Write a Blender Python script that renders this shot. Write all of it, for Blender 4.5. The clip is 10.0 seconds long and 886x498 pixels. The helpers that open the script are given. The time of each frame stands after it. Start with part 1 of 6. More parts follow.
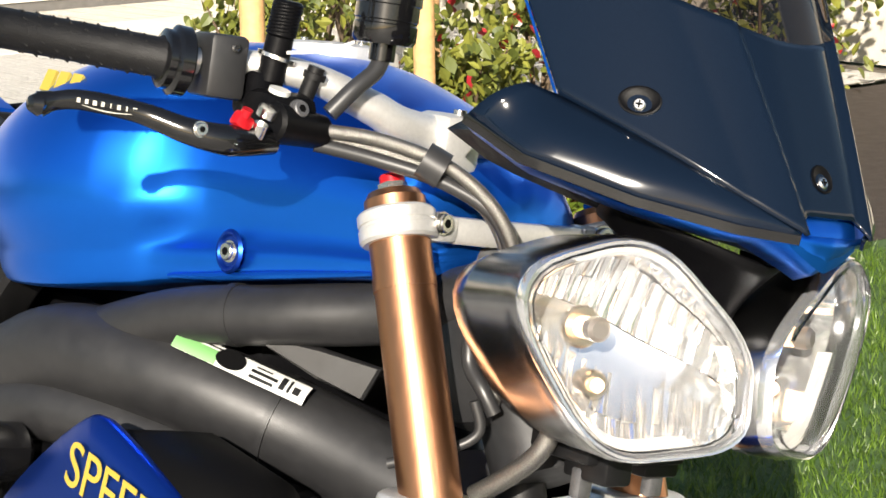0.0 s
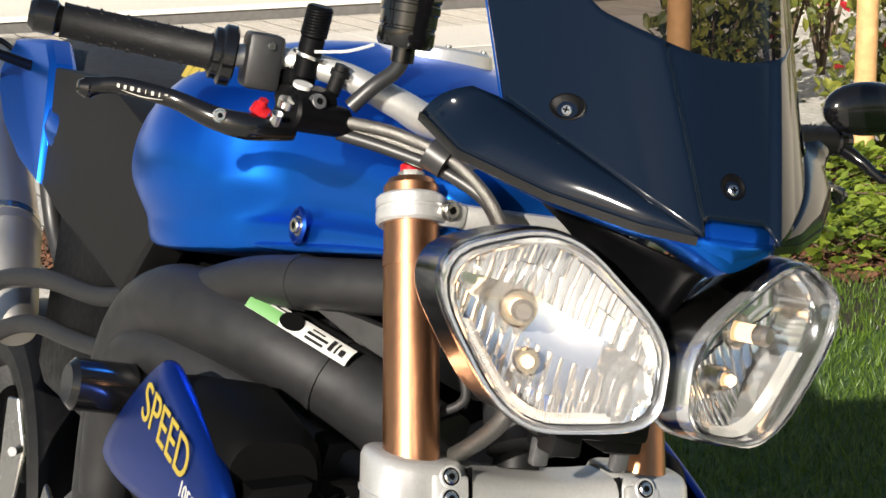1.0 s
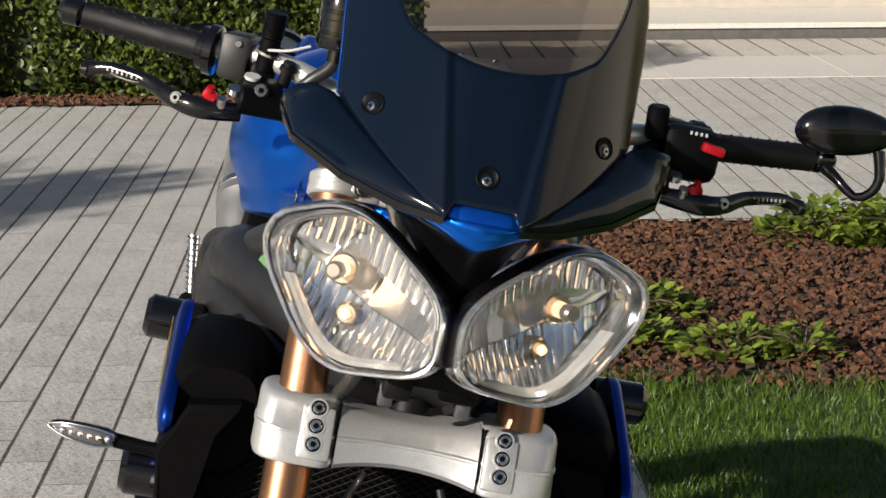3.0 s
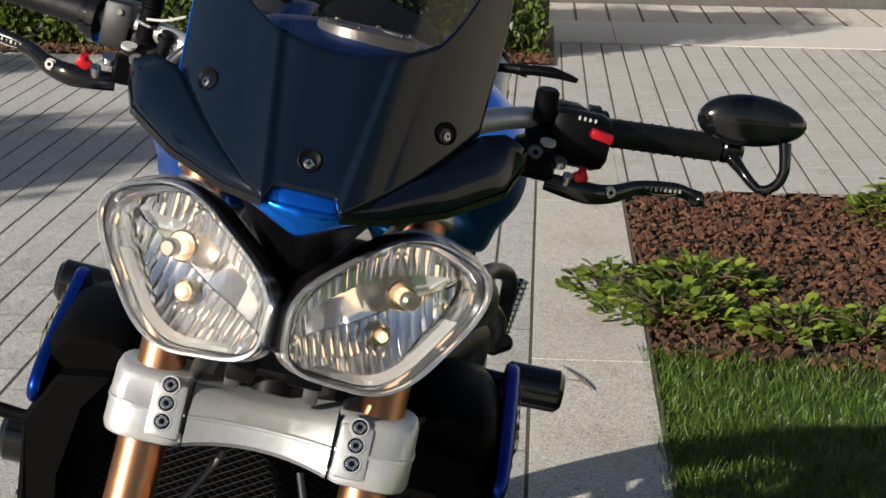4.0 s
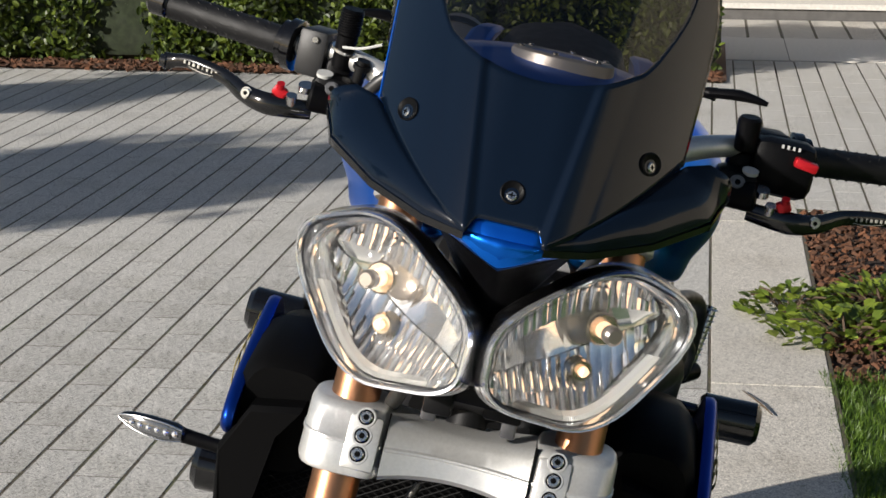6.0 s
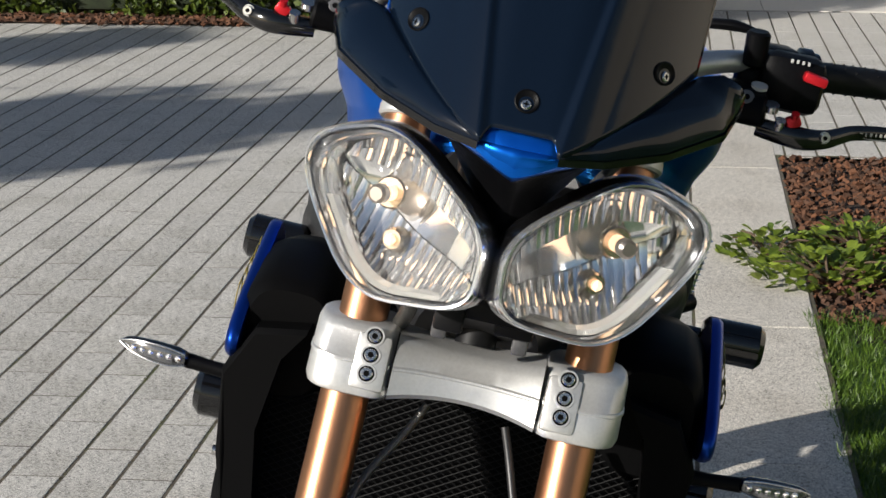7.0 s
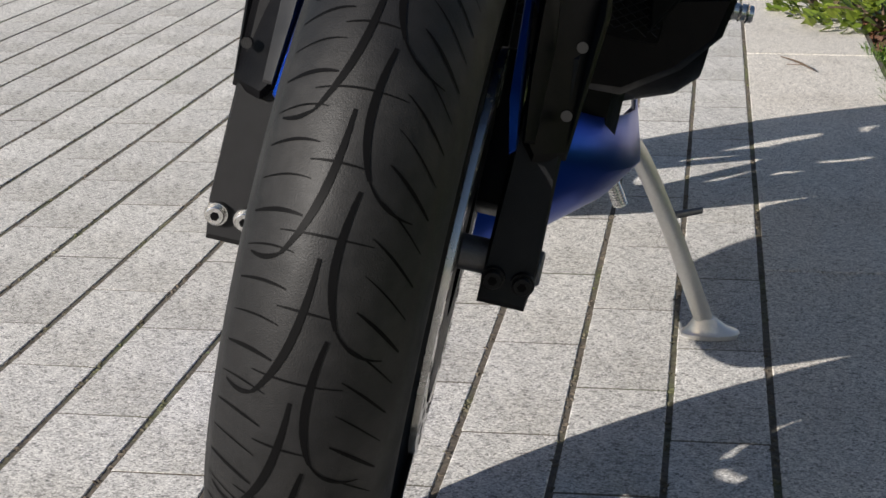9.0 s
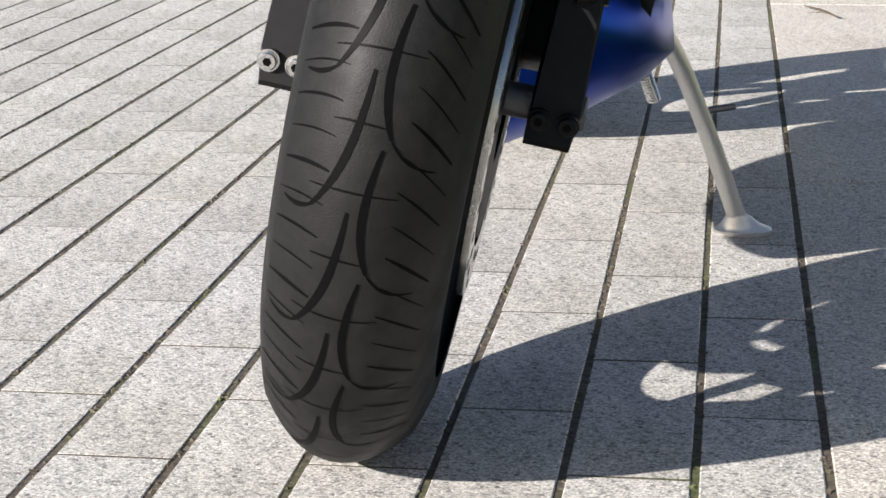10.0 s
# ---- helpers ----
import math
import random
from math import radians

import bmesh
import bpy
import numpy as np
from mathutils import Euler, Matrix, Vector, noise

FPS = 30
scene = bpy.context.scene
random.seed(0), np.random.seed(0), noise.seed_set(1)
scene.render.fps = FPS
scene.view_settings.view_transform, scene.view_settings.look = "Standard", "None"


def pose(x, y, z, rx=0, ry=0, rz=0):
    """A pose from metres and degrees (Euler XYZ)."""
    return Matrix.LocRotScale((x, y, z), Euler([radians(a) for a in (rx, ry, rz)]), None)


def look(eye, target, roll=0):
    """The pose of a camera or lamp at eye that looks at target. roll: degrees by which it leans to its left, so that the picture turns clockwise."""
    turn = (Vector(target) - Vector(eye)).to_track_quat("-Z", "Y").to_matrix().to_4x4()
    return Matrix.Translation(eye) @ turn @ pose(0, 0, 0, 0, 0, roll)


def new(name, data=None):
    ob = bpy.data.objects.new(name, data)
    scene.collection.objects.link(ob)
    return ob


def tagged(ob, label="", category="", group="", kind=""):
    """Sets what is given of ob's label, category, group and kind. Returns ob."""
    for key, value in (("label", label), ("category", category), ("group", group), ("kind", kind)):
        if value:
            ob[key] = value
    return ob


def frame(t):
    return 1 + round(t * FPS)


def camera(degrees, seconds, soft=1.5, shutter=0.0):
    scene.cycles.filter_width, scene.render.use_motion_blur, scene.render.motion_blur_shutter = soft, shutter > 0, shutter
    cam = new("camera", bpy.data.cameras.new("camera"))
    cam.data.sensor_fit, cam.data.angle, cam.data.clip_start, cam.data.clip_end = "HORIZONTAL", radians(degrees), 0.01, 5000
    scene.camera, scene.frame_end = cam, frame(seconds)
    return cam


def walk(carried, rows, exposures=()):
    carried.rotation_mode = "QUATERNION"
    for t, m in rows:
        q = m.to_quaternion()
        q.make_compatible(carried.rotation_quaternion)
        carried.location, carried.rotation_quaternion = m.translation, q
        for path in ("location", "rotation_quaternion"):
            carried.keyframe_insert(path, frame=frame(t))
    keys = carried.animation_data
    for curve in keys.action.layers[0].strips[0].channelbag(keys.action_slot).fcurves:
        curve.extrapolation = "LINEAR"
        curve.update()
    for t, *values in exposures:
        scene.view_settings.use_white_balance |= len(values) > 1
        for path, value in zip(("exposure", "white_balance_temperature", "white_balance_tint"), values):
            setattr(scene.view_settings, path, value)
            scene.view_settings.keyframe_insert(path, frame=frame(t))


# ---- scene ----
cam = camera(24.0, 10.0, soft=1.6)
PATH = [
    (0, pose(-0.8582, -0.8990, 1.2941, 77.940, 1.299, -40.090)),
    (0.5, pose(-0.7595, -1.0814, 1.2870, 78.171, 0.257, -31.865)),
    (1, pose(-0.5963, -1.2697, 1.3124, 78.132, 0.913, -24.776)),
    (1.5, pose(-0.4740, -1.4582, 1.3087, 78.130, 0.410, -18.396)),
    (2, pose(-0.3249, -1.5611, 1.3073, 78.515, -0.406, -12.053)),
    (2.5, pose(-0.1630, -1.6380, 1.3308, 78.382, 0.458, -8.114)),
    (3, pose(0.0444, -1.7521, 1.3329, 78.670, 0.290, -4.207)),
    (3.2, pose(0.1022, -1.7650, 1.3320, 78.770, 0.339, -2.783)),
    (4.3, pose(0.4008, -1.6983, 1.3532, 77.130, -1.170, 2.819)),
    (4.5, pose(0.4164, -1.7050, 1.3508, 77.306, -0.944, 4.698)),
    (5, pose(0.4159, -1.7314, 1.3633, 77.659, 0.002, 9.037)),
    (5.5, pose(0.3682, -1.7103, 1.3652, 77.906, -0.273, 8.409)),
    (5.7, pose(0.3402, -1.6938, 1.3607, 78.083, -0.273, 7.136)),
    (6.8, pose(0.2672, -1.6627, 1.3346, 76.716, -0.500, 3.580)),
    (7, pose(0.2674, -1.6659, 1.3115, 76.756, 0.042, 4.361)),
    (7.5, pose(0.2964, -1.6291, 1.1874, 76.924, 0.303, 4.701)),
    (8, pose(0.2964, -1.5949, 1.0174, 76.649, 0.180, 4.902)),
    (8.5, pose(0.2782, -1.5721, 0.8671, 76.245, -0.246, 5.128)),
    (9, pose(0.2594, -1.5762, 0.6976, 76.140, -0.149, 5.432)),
    (9.5, pose(0.2533, -1.6305, 0.6171, 76.051, 0.414, 5.236)),
    (10, pose(0.2423, -1.6502, 0.5794, 76.390, 0.312, 5.801)),
]
walk(cam, PATH, exposures=[(0.0, 1.32, 6800, 10), (1.0, 0.92, 6700, 10), (2.5, 0.42, 6650, 12), (3.2, 0.32, 6600, 11), (5.5, 0.40, 6450, 11), (7.0, 0.42, 6350, 10),
                          (8.0, 0.35, 6400, 11), (8.8, 0.65, 6300, 12), (9.5, 1.0, 6250, 13), (10.0, 1.12, 6250, 13)])

# ---- light ----
world = bpy.data.worlds.new("sky")
scene.world = world
world.use_nodes = True
sky = world.node_tree.nodes.new("ShaderNodeTexSky")
sky.sky_type, sky.sun_disc = "NISHITA", False
sky.sun_elevation, sky.sun_rotation = radians(22), radians(228.7)
world.node_tree.links.new(sky.outputs[0], world.node_tree.nodes["Background"].inputs[0])
world.node_tree.nodes["Background"].inputs[1].default_value = 0.056
sun = new("sun", bpy.data.lights.new("sun", "SUN"))
sun.data.energy, sun.data.angle, sun.data.color = 5.0, radians(0.6), (1.0, 0.94, 0.85)
sun.matrix_world = look((-7.5, -6.6, 4.04), (0, 0, 0))

# ---- materials ----
def mat(name, color, rough=0.5, metal=0.0, coat=0.0, vary=0.0, scale=40.0, bump=0.0, bump_scale=200.0, second=None, second_scale=4.0,
        second_amount=0.5, specular=0.5, per_piece=0.0):
    """A surface with two scales of variation: fine grain and broad stains, both in metres of the object."""
    m = bpy.data.materials.new(name)
    m.use_nodes = True
    nt = m.node_tree
    b = nt.nodes["Principled BSDF"]
    b.inputs["Roughness"].default_value, b.inputs["Metallic"].default_value = rough, metal
    b.inputs["Coat Weight"].default_value, b.inputs["Coat Roughness"].default_value = coat, 0.05
    b.inputs["Specular IOR Level"].default_value = specular
    b.inputs["Base Color"].default_value = (*color, 1)
    co = nt.nodes.new("ShaderNodeTexCoord").outputs["Object"]

    def noise_tex(s, detail=4.0):
        n = nt.nodes.new("ShaderNodeTexNoise")
        n.inputs["Scale"].default_value, n.inputs["Detail"].default_value = s, detail
        nt.links.new(co, n.inputs["Vector"])
        return n.outputs["Fac"]

    def blend(kind, fac, a, c):
        x = nt.nodes.new("ShaderNodeMix")
        x.data_type, x.blend_type = "RGBA", kind
        for sock, v in ((x.inputs[0], fac), (x.inputs[6], a), (x.inputs[7], c)):
            if isinstance(v, (int, float)):
                sock.default_value = v
            elif isinstance(v, tuple):
                sock.default_value = (*v, 1)
            else:
                nt.links.new(v, sock)
        return x.outputs[2]

    def ramp(v, lo, hi, a=0.0, z=1.0):
        r = nt.nodes.new("ShaderNodeMapRange")
        nt.links.new(v, r.inputs[0])
        r.inputs[1].default_value, r.inputs[2].default_value, r.inputs[3].default_value, r.inputs[4].default_value = lo, hi, a, z
        return r.outputs[0]

    colour = color
    if second:
        colour = blend("MIX", ramp(noise_tex(second_scale), 0.62 - 0.25 * second_amount, 0.72, 0, 1), colour, second)
    if vary:
        g = ramp(noise_tex(scale, 6.0), 0.3, 0.7, 1 - vary, 1 + vary)
        grey = nt.nodes.new("ShaderNodeCombineColor")
        for i in range(3):
            nt.links.new(g, grey.inputs[i])
        colour = blend("MULTIPLY", 1.0, colour, grey.outputs[0])
    if per_piece:
        info = nt.nodes.new("ShaderNodeObjectInfo").outputs["Random"]
        g = ramp(info, 0, 1, 1 - per_piece, 1 + per_piece)
        grey = nt.nodes.new("ShaderNodeCombineColor")
        for i in range(3):
            nt.links.new(g, grey.inputs[i])
        colour = blend("MULTIPLY", 1.0, colour, grey.outputs[0])
    if not isinstance(colour, tuple):
        nt.links.new(colour, b.inputs["Base Color"])
    if vary:
        nt.links.new(ramp(noise_tex(scale * 0.3), 0.3, 0.7, rough * 0.85, min(1.0, rough * 1.15)), b.inputs["Roughness"])
    if bump:
        bp = nt.nodes.new("ShaderNodeBump")
        bp.inputs["Strength"].default_value, bp.inputs["Distance"].default_value = 1.0, bump
        nt.links.new(noise_tex(bump_scale, 5.0), bp.inputs["Height"])
        nt.links.new(bp.outputs[0], b.inputs["Normal"])
    return m


def brushed(name, color, rough, axis=2):
    """Metal with fine lines drawn along one axis."""
    m = mat(name, color, rough, 1.0)
    nt = m.node_tree
    b = nt.nodes["Principled BSDF"]
    co = nt.nodes.new("ShaderNodeTexCoord").outputs["Object"]
    mp = nt.nodes.new("ShaderNodeMapping")
    mp.inputs["Scale"].default_value = tuple(12.0 if i == axis else 420.0 for i in range(3))
    nt.links.new(co, mp.inputs[0])
    n = nt.nodes.new("ShaderNodeTexNoise")
    n.inputs["Scale"].default_value, n.inputs["Detail"].default_value = 1.0, 3.0
    nt.links.new(mp.outputs[0], n.inputs["Vector"])
    r = nt.nodes.new("ShaderNodeMapRange")
    r.inputs[3].default_value, r.inputs[4].default_value = rough * 0.75, rough * 1.3
    nt.links.new(n.outputs["Fac"], r.inputs[0])
    nt.links.new(r.outputs[0], b.inputs["Roughness"])
    return m


def thin_pane(name, tint, gloss=0.06):
    """A thin smoked sheet: light goes straight through it, tinted, with a glossy face."""
    m = bpy.data.materials.new(name)
    m.use_nodes = True
    nt = m.node_tree
    nt.nodes.remove(nt.nodes["Principled BSDF"])
    tr, gl = (nt.nodes.new("ShaderNodeBsdf" + k) for k in ("Transparent", "Glossy"))
    tr.inputs[0].default_value = (*tint, 1)
    gl.inputs["Roughness"].default_value = 0.03
    fr = nt.nodes.new("ShaderNodeFresnel")
    fr.inputs[0].default_value = 1.45
    mixer = nt.nodes.new("ShaderNodeMixShader")
    nt.links.new(fr.outputs[0], mixer.inputs[0])
    nt.links.new(tr.outputs[0], mixer.inputs[1])
    nt.links.new(gl.outputs[0], mixer.inputs[2])
    nt.links.new(mixer.outputs[0], nt.nodes["Material Output"].inputs[0])
    return m


def glow(name, color, strength):
    m = mat(name, color, 0.3)
    b = m.node_tree.nodes["Principled BSDF"]
    b.inputs["Emission Color"].default_value, b.inputs["Emission Strength"].default_value = (*color, 1), strength
    return m


def granite(name, color, stain, per_piece):
    """Cut stone with visible dark and pale flecks, a pitted face and broad stains."""
    m = mat(name, color, 0.85, vary=0.16, scale=900, bump=0.0006, bump_scale=560, second=stain, second_scale=3.5, second_amount=0.5, per_piece=per_piece)
    nt = m.node_tree
    b = nt.nodes["Principled BSDF"]
    co = nt.nodes.new("ShaderNodeTexCoord").outputs["Object"]
    src = b.inputs["Base Color"].links[0].from_socket
    # grains of several minerals, each grain with a tone of its own
    for scale, stops in ((520.0, ((0.0, 0.42), (0.16, 0.72), (0.42, 1.0), (0.72, 1.24), (0.90, 1.52))), (240.0, ((0.0, 0.45), (0.07, 0.80), (0.14, 1.0), (0.90, 1.22))), (95.0, ((0.0, 0.93), (0.3, 1.0), (0.8, 1.03)))):
        cells = nt.nodes.new("ShaderNodeTexVoronoi")
        cells.inputs["Scale"].default_value = scale
        nt.links.new(co, cells.inputs["Vector"])
        split = nt.nodes.new("ShaderNodeSeparateColor")
        nt.links.new(cells.outputs["Color"], split.inputs[0])
        r = nt.nodes.new("ShaderNodeValToRGB")
        r.color_ramp.interpolation = "LINEAR"
        while len(r.color_ramp.elements) < len(stops):
            r.color_ramp.elements.new(0.5)
        for el, (at, v) in zip(r.color_ramp.elements, stops):
            el.position, el.color = at, (v * 0.5, v * 0.497, v * 0.49, 1)
        nt.links.new(split.outputs[0], r.inputs[0])
        x = nt.nodes.new("ShaderNodeMix")
        x.data_type, x.blend_type = "RGBA", "MULTIPLY"
        x.inputs[0].default_value = 1.0
        nt.links.new(src, x.inputs[6])
        nt.links.new(r.outputs[0], x.inputs[7])
        twice = nt.nodes.new("ShaderNodeMix")
        twice.data_type, twice.blend_type = "RGBA", "ADD"
        twice.inputs[0].default_value = 1.0
        nt.links.new(x.outputs[2], twice.inputs[6])
        nt.links.new(x.outputs[2], twice.inputs[7])
        src = twice.outputs[2]
    nt.links.new(src, b.inputs["Base Color"])
    return m


BLUE = mat("blue_metallic_paint", (0.0075, 0.150, 0.72), 0.29, 0.93, coat=0.0)
# satin blue of the lower panels, darkened in colour for their shade
BLUE_SHADED = mat("blue_satin_shaded", (0.0055, 0.044, 0.31), 0.34, 0.9, coat=0.0)
COPPER = brushed("copper_anodised", (0.46, 0.225, 0.12), 0.34)
SILVER = mat("silver_painted_alloy", (0.60, 0.595, 0.58), 0.36, 0.65, vary=0.05, scale=300, bump=0.0002, bump_scale=900)
STEEL = mat("bright_steel", (0.62, 0.61, 0.59), 0.25, 1.0, vary=0.08, scale=150)
CHROME = mat("polished_rim", (0.76, 0.77, 0.79), 0.16, 0.88)
NET = mat("net_wire", (0.009, 0.009, 0.009), 0.55, 0.2, specular=0.3)
BEZEL = mat("satin_silver_bezel", (0.66, 0.67, 0.69), 0.13, 0.96)
PRISM = mat("prismatic_glass_edge", (0.88, 0.87, 0.84), 0.12, 0.7)
REFLECT = mat("reflector_chrome", (0.97, 0.97, 0.97), 0.07, 0.88)
BLACK = mat("black_plastic", (0.0025, 0.0025, 0.003), 0.42, specular=0.09, vary=0.15, scale=250, bump=0.0002, bump_scale=700)
GLOSS = mat("gloss_black", (0.004, 0.004, 0.0045), 0.14, coat=0.3)
FRAME = mat("satin_black_frame", (0.014, 0.014, 0.015), 0.44, 0.1, vary=0.12, scale=120, bump=0.00008, bump_scale=900)
RUBBER = mat("grip_rubber", (0.0045, 0.0045, 0.005), 0.5, specular=0.28, vary=0.2, scale=180, bump=0.0004, bump_scale=900)
TYRE = mat("tyre_rubber", (0.007, 0.007, 0.0073), 0.56, specular=0.22, vary=0.22, scale=90, bump=0.0003, bump_scale=700, second=(0.016, 0.0155, 0.015), second_scale=9, second_amount=0.6)
# black for shade in cuts, sockets and gaps; some black parts share it
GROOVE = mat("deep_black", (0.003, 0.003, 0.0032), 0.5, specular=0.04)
DARK = mat("dark_cast_metal", (0.005, 0.005, 0.0055), 0.5, 0.1, specular=0.2, vary=0.2, scale=80, bump=0.00012, bump_scale=700)
GREYMETAL = mat("grey_cast_alloy", (0.11, 0.11, 0.115), 0.45, 0.6, vary=0.15, scale=120, bump=0.0004, bump_scale=500)
RED = mat("red_anodised", (0.55, 0.012, 0.02), 0.3, 0.5)
RUBBER_HOSE = mat("black_hose", (0.02, 0.02, 0.021), 0.4)
BRAID = mat("braided_hose", (0.15, 0.145, 0.135), 0.34, 0.8, vary=0.3, scale=900, bump=0.0005, bump_scale=1500)
GOLD = mat("yellow_gold_lettering", (0.33, 0.25, 0.035), 0.45)
PRINT = mat("pale_print", (0.40, 0.38, 0.33), 0.5)
WHITE = mat("white_print", (0.46, 0.46, 0.44), 0.5)
GREEN = mat("green_print", (0.10, 0.24, 0.08), 0.5)
SCREEN = mat("dark_tinted_screen", (0.0026, 0.0060, 0.0135), 0.11, 0.0, specular=0.30)
SMOKE = thin_pane("smoked_screen", (0.25, 0.225, 0.21))
LENS = thin_pane("clear_lens", (0.96, 0.97, 0.98))
BULB = glow("lit_bulb", (1.0, 0.66, 0.40), 1.1)
BULBTIP = mat("bulb_cap", (0.34, 0.30, 0.27), 0.30, 0.8)
BRASS = mat("brass_socket", (0.60, 0.51, 0.42), 0.24, 1.0)
TITAN = brushed("silencer_steel", (0.62, 0.585, 0.53), 0.42)
SEAT = mat("seat_vinyl", (0.012, 0.012, 0.013), 0.6, vary=0.2, scale=200, bump=0.0004, bump_scale=600)
PANEL = mat("grey_side_panel", (0.0055, 0.0055, 0.006), 0.55, 0.0, specular=0.2, bump=0.0002, bump_scale=900)
CLEARLED = mat("clear_led_lens", (0.20, 0.205, 0.215), 0.10, 0.75)
PAVER = granite("granite_paver", (0.41, 0.402, 0.388), (0.35, 0.34, 0.32), 0.07)
SLAB = granite("concrete_slab", (0.45, 0.428, 0.395), (0.38, 0.355, 0.32), 0.05)
JOINT = mat("joint_soil", (0.088, 0.072, 0.052), 0.95, vary=0.45, scale=120, bump=0.002, bump_scale=160, second=(0.075, 0.085, 0.028), second_scale=5, second_amount=0.5)
BEDSOIL = mat("bed_soil", (0.026, 0.016, 0.010), 0.95, vary=0.4, scale=60, bump=0.004, bump_scale=90)
SOIL = mat("lawn_soil", (0.040, 0.085, 0.018), 0.95, vary=0.3, scale=30, bump=0.004, bump_scale=60)
STONE = mat("pale_stone", (0.60, 0.57, 0.52), 0.8, vary=0.12, scale=60, bump=0.001, bump_scale=120, per_piece=0.05)
RENDER_WALL = mat("dark_wall_render", (0.10, 0.095, 0.09), 0.8, vary=0.15, scale=20)
PALE_WALL = mat("pale_wall_render", (0.46, 0.42, 0.36), 0.85, vary=0.08, scale=12, bump=0.001, bump_scale=90)
WOOD = mat("stake_wood", (0.52, 0.30, 0.13), 0.7, vary=0.2, scale=25, bump=0.001, bump_scale=60)
# ---- mesh helpers ----
class Mesh:
    """Vertices and faces that grow shape by shape."""

    def __init__(self):
        self.v, self.f = [], []

    def add(self, verts, faces):
        n = len(self.v)
        self.v += [tuple(p) for p in verts]
        self.f += [tuple(n + i for i in f) for f in faces]
        return self

    def rings(self, rings, caps=(True, True), closed=True):
        """Joins rings of equal count, one after another."""
        n = len(rings[0])
        faces = []
        for r in range(len(rings) - 1):
            for i in range(n if closed else n - 1):
                j = (i + 1) % n
                faces.append((r * n + i, r * n + j, (r + 1) * n + j, (r + 1) * n + i))
        if caps[0]:
            faces.append(tuple(range(n))[::-1])
        if caps[1]:
            faces.append(tuple((len(rings) - 1) * n + i for i in range(n)))
        return self.add([p for r in rings for p in r], faces)

    def tube(self, pts, radii, n=16, smooth=6, flat=(1.0, 1.0), up=(0, 0, 1)):
        """A pipe along a smooth line through pts. radii: one, or one for each point. flat: scales across and along up."""
        pts = [Vector(p) for p in pts]
        if isinstance(radii, (int, float)):
            radii = [radii] * len(pts)
        line, rad = [], []
        if len(pts) == 2 or smooth < 2:
            line, rad = pts, list(radii)
        else:
            for i in range(len(pts) - 1):
                p0, p1, p2, p3 = pts[max(i - 1, 0)], pts[i], pts[i + 1], pts[min(i + 2, len(pts) - 1)]
                for k in range(smooth):
                    t = k / smooth
                    line.append(0.5 * ((2 * p1) + (p2 - p0) * t + (2 * p0 - 5 * p1 + 4 * p2 - p3) * t * t + (3 * p1 - p0 - 3 * p2 + p3) * t ** 3))
                    rad.append(radii[i] * (1 - t) + radii[i + 1] * t)
            line.append(pts[-1])
            rad.append(radii[-1])
        rings = []
        side = None
        for i, p in enumerate(line):
            d = (line[min(i + 1, len(line) - 1)] - line[max(i - 1, 0)]).normalized()
            u = Vector(up) if side is None else side
            s = d.cross(u)
            if s.length < 1e-4:
                s = d.cross(Vector((1, 0, 0)))
            s.normalize()
            w = s.cross(d).normalized()
            side = w
            rings.append([p + rad[i] * (flat[0] * math.cos(a) * s + flat[1] * math.sin(a) * w) for a in (2 * math.pi * k / n for k in range(n))])
        return self.rings(rings)

    def cyl(self, p0, p1, r0, r1=None, n=20, bevel=0.0):
        p0, p1 = Vector(p0), Vector(p1)
        r1 = r0 if r1 is None else r1
        d = (p1 - p0).normalized()
        s = d.cross(Vector((0, 0, 1)) if abs(d.z) < 0.9 else Vector((1, 0, 0))).normalized()
        w = s.cross(d)
        stations = [(p0, r0), (p1, r1)]
        if bevel:
            stations = [(p0, r0 - bevel), (p0 + d * bevel, r0), (p1 - d * bevel, r1), (p1, r1 - bevel)]
        return self.rings([[p + r * (math.cos(a) * s + math.sin(a) * w) for a in (2 * math.pi * k / n for k in range(n))] for p, r in stations])

    def box(self, c, size, bevel=0.0, turn=None):
        """A box about c, with chamfered edges; turn: a 3x3 matrix."""
        hx, hy, hz = (s / 2 for s in size)
        b = min(bevel, hx * 0.9, hy * 0.9, hz * 0.9)
        bm = bmesh.new()
        bmesh.ops.create_cube(bm, size=1.0)
        for v in bm.verts:
            v.co = Vector((v.co.x * 2 * hx, v.co.y * 2 * hy, v.co.z * 2 * hz))
        if b > 0:
            bmesh.ops.bevel(bm, geom=bm.edges[:], offset=b, segments=2, affect="EDGES", profile=0.5)
        bm.verts.index_update()
        m = turn if turn is not None else Matrix.Identity(3)
        self.add([Vector(c) + m @ v.co for v in bm.verts], [[v.index for v in f.verts] for f in bm.faces])
        bm.free()
        return self

    def slab(self, outline, thick, edge=0.0):
        """A plate: an outline in 3D given thickness along thick, with a chamfer of edge."""
        o = [Vector(p) for p in outline]
        t = Vector(thick)
        c = sum(o, Vector()) / len(o)
        shrink = [p + (c - p).normalized() * edge for p in o]
        un = t.normalized() * edge
        if edge:
            return self.rings([shrink, [p + un for p in o], [p + t - un for p in o], [p + t for p in shrink]])
        return self.rings([o, [p + t for p in o]])

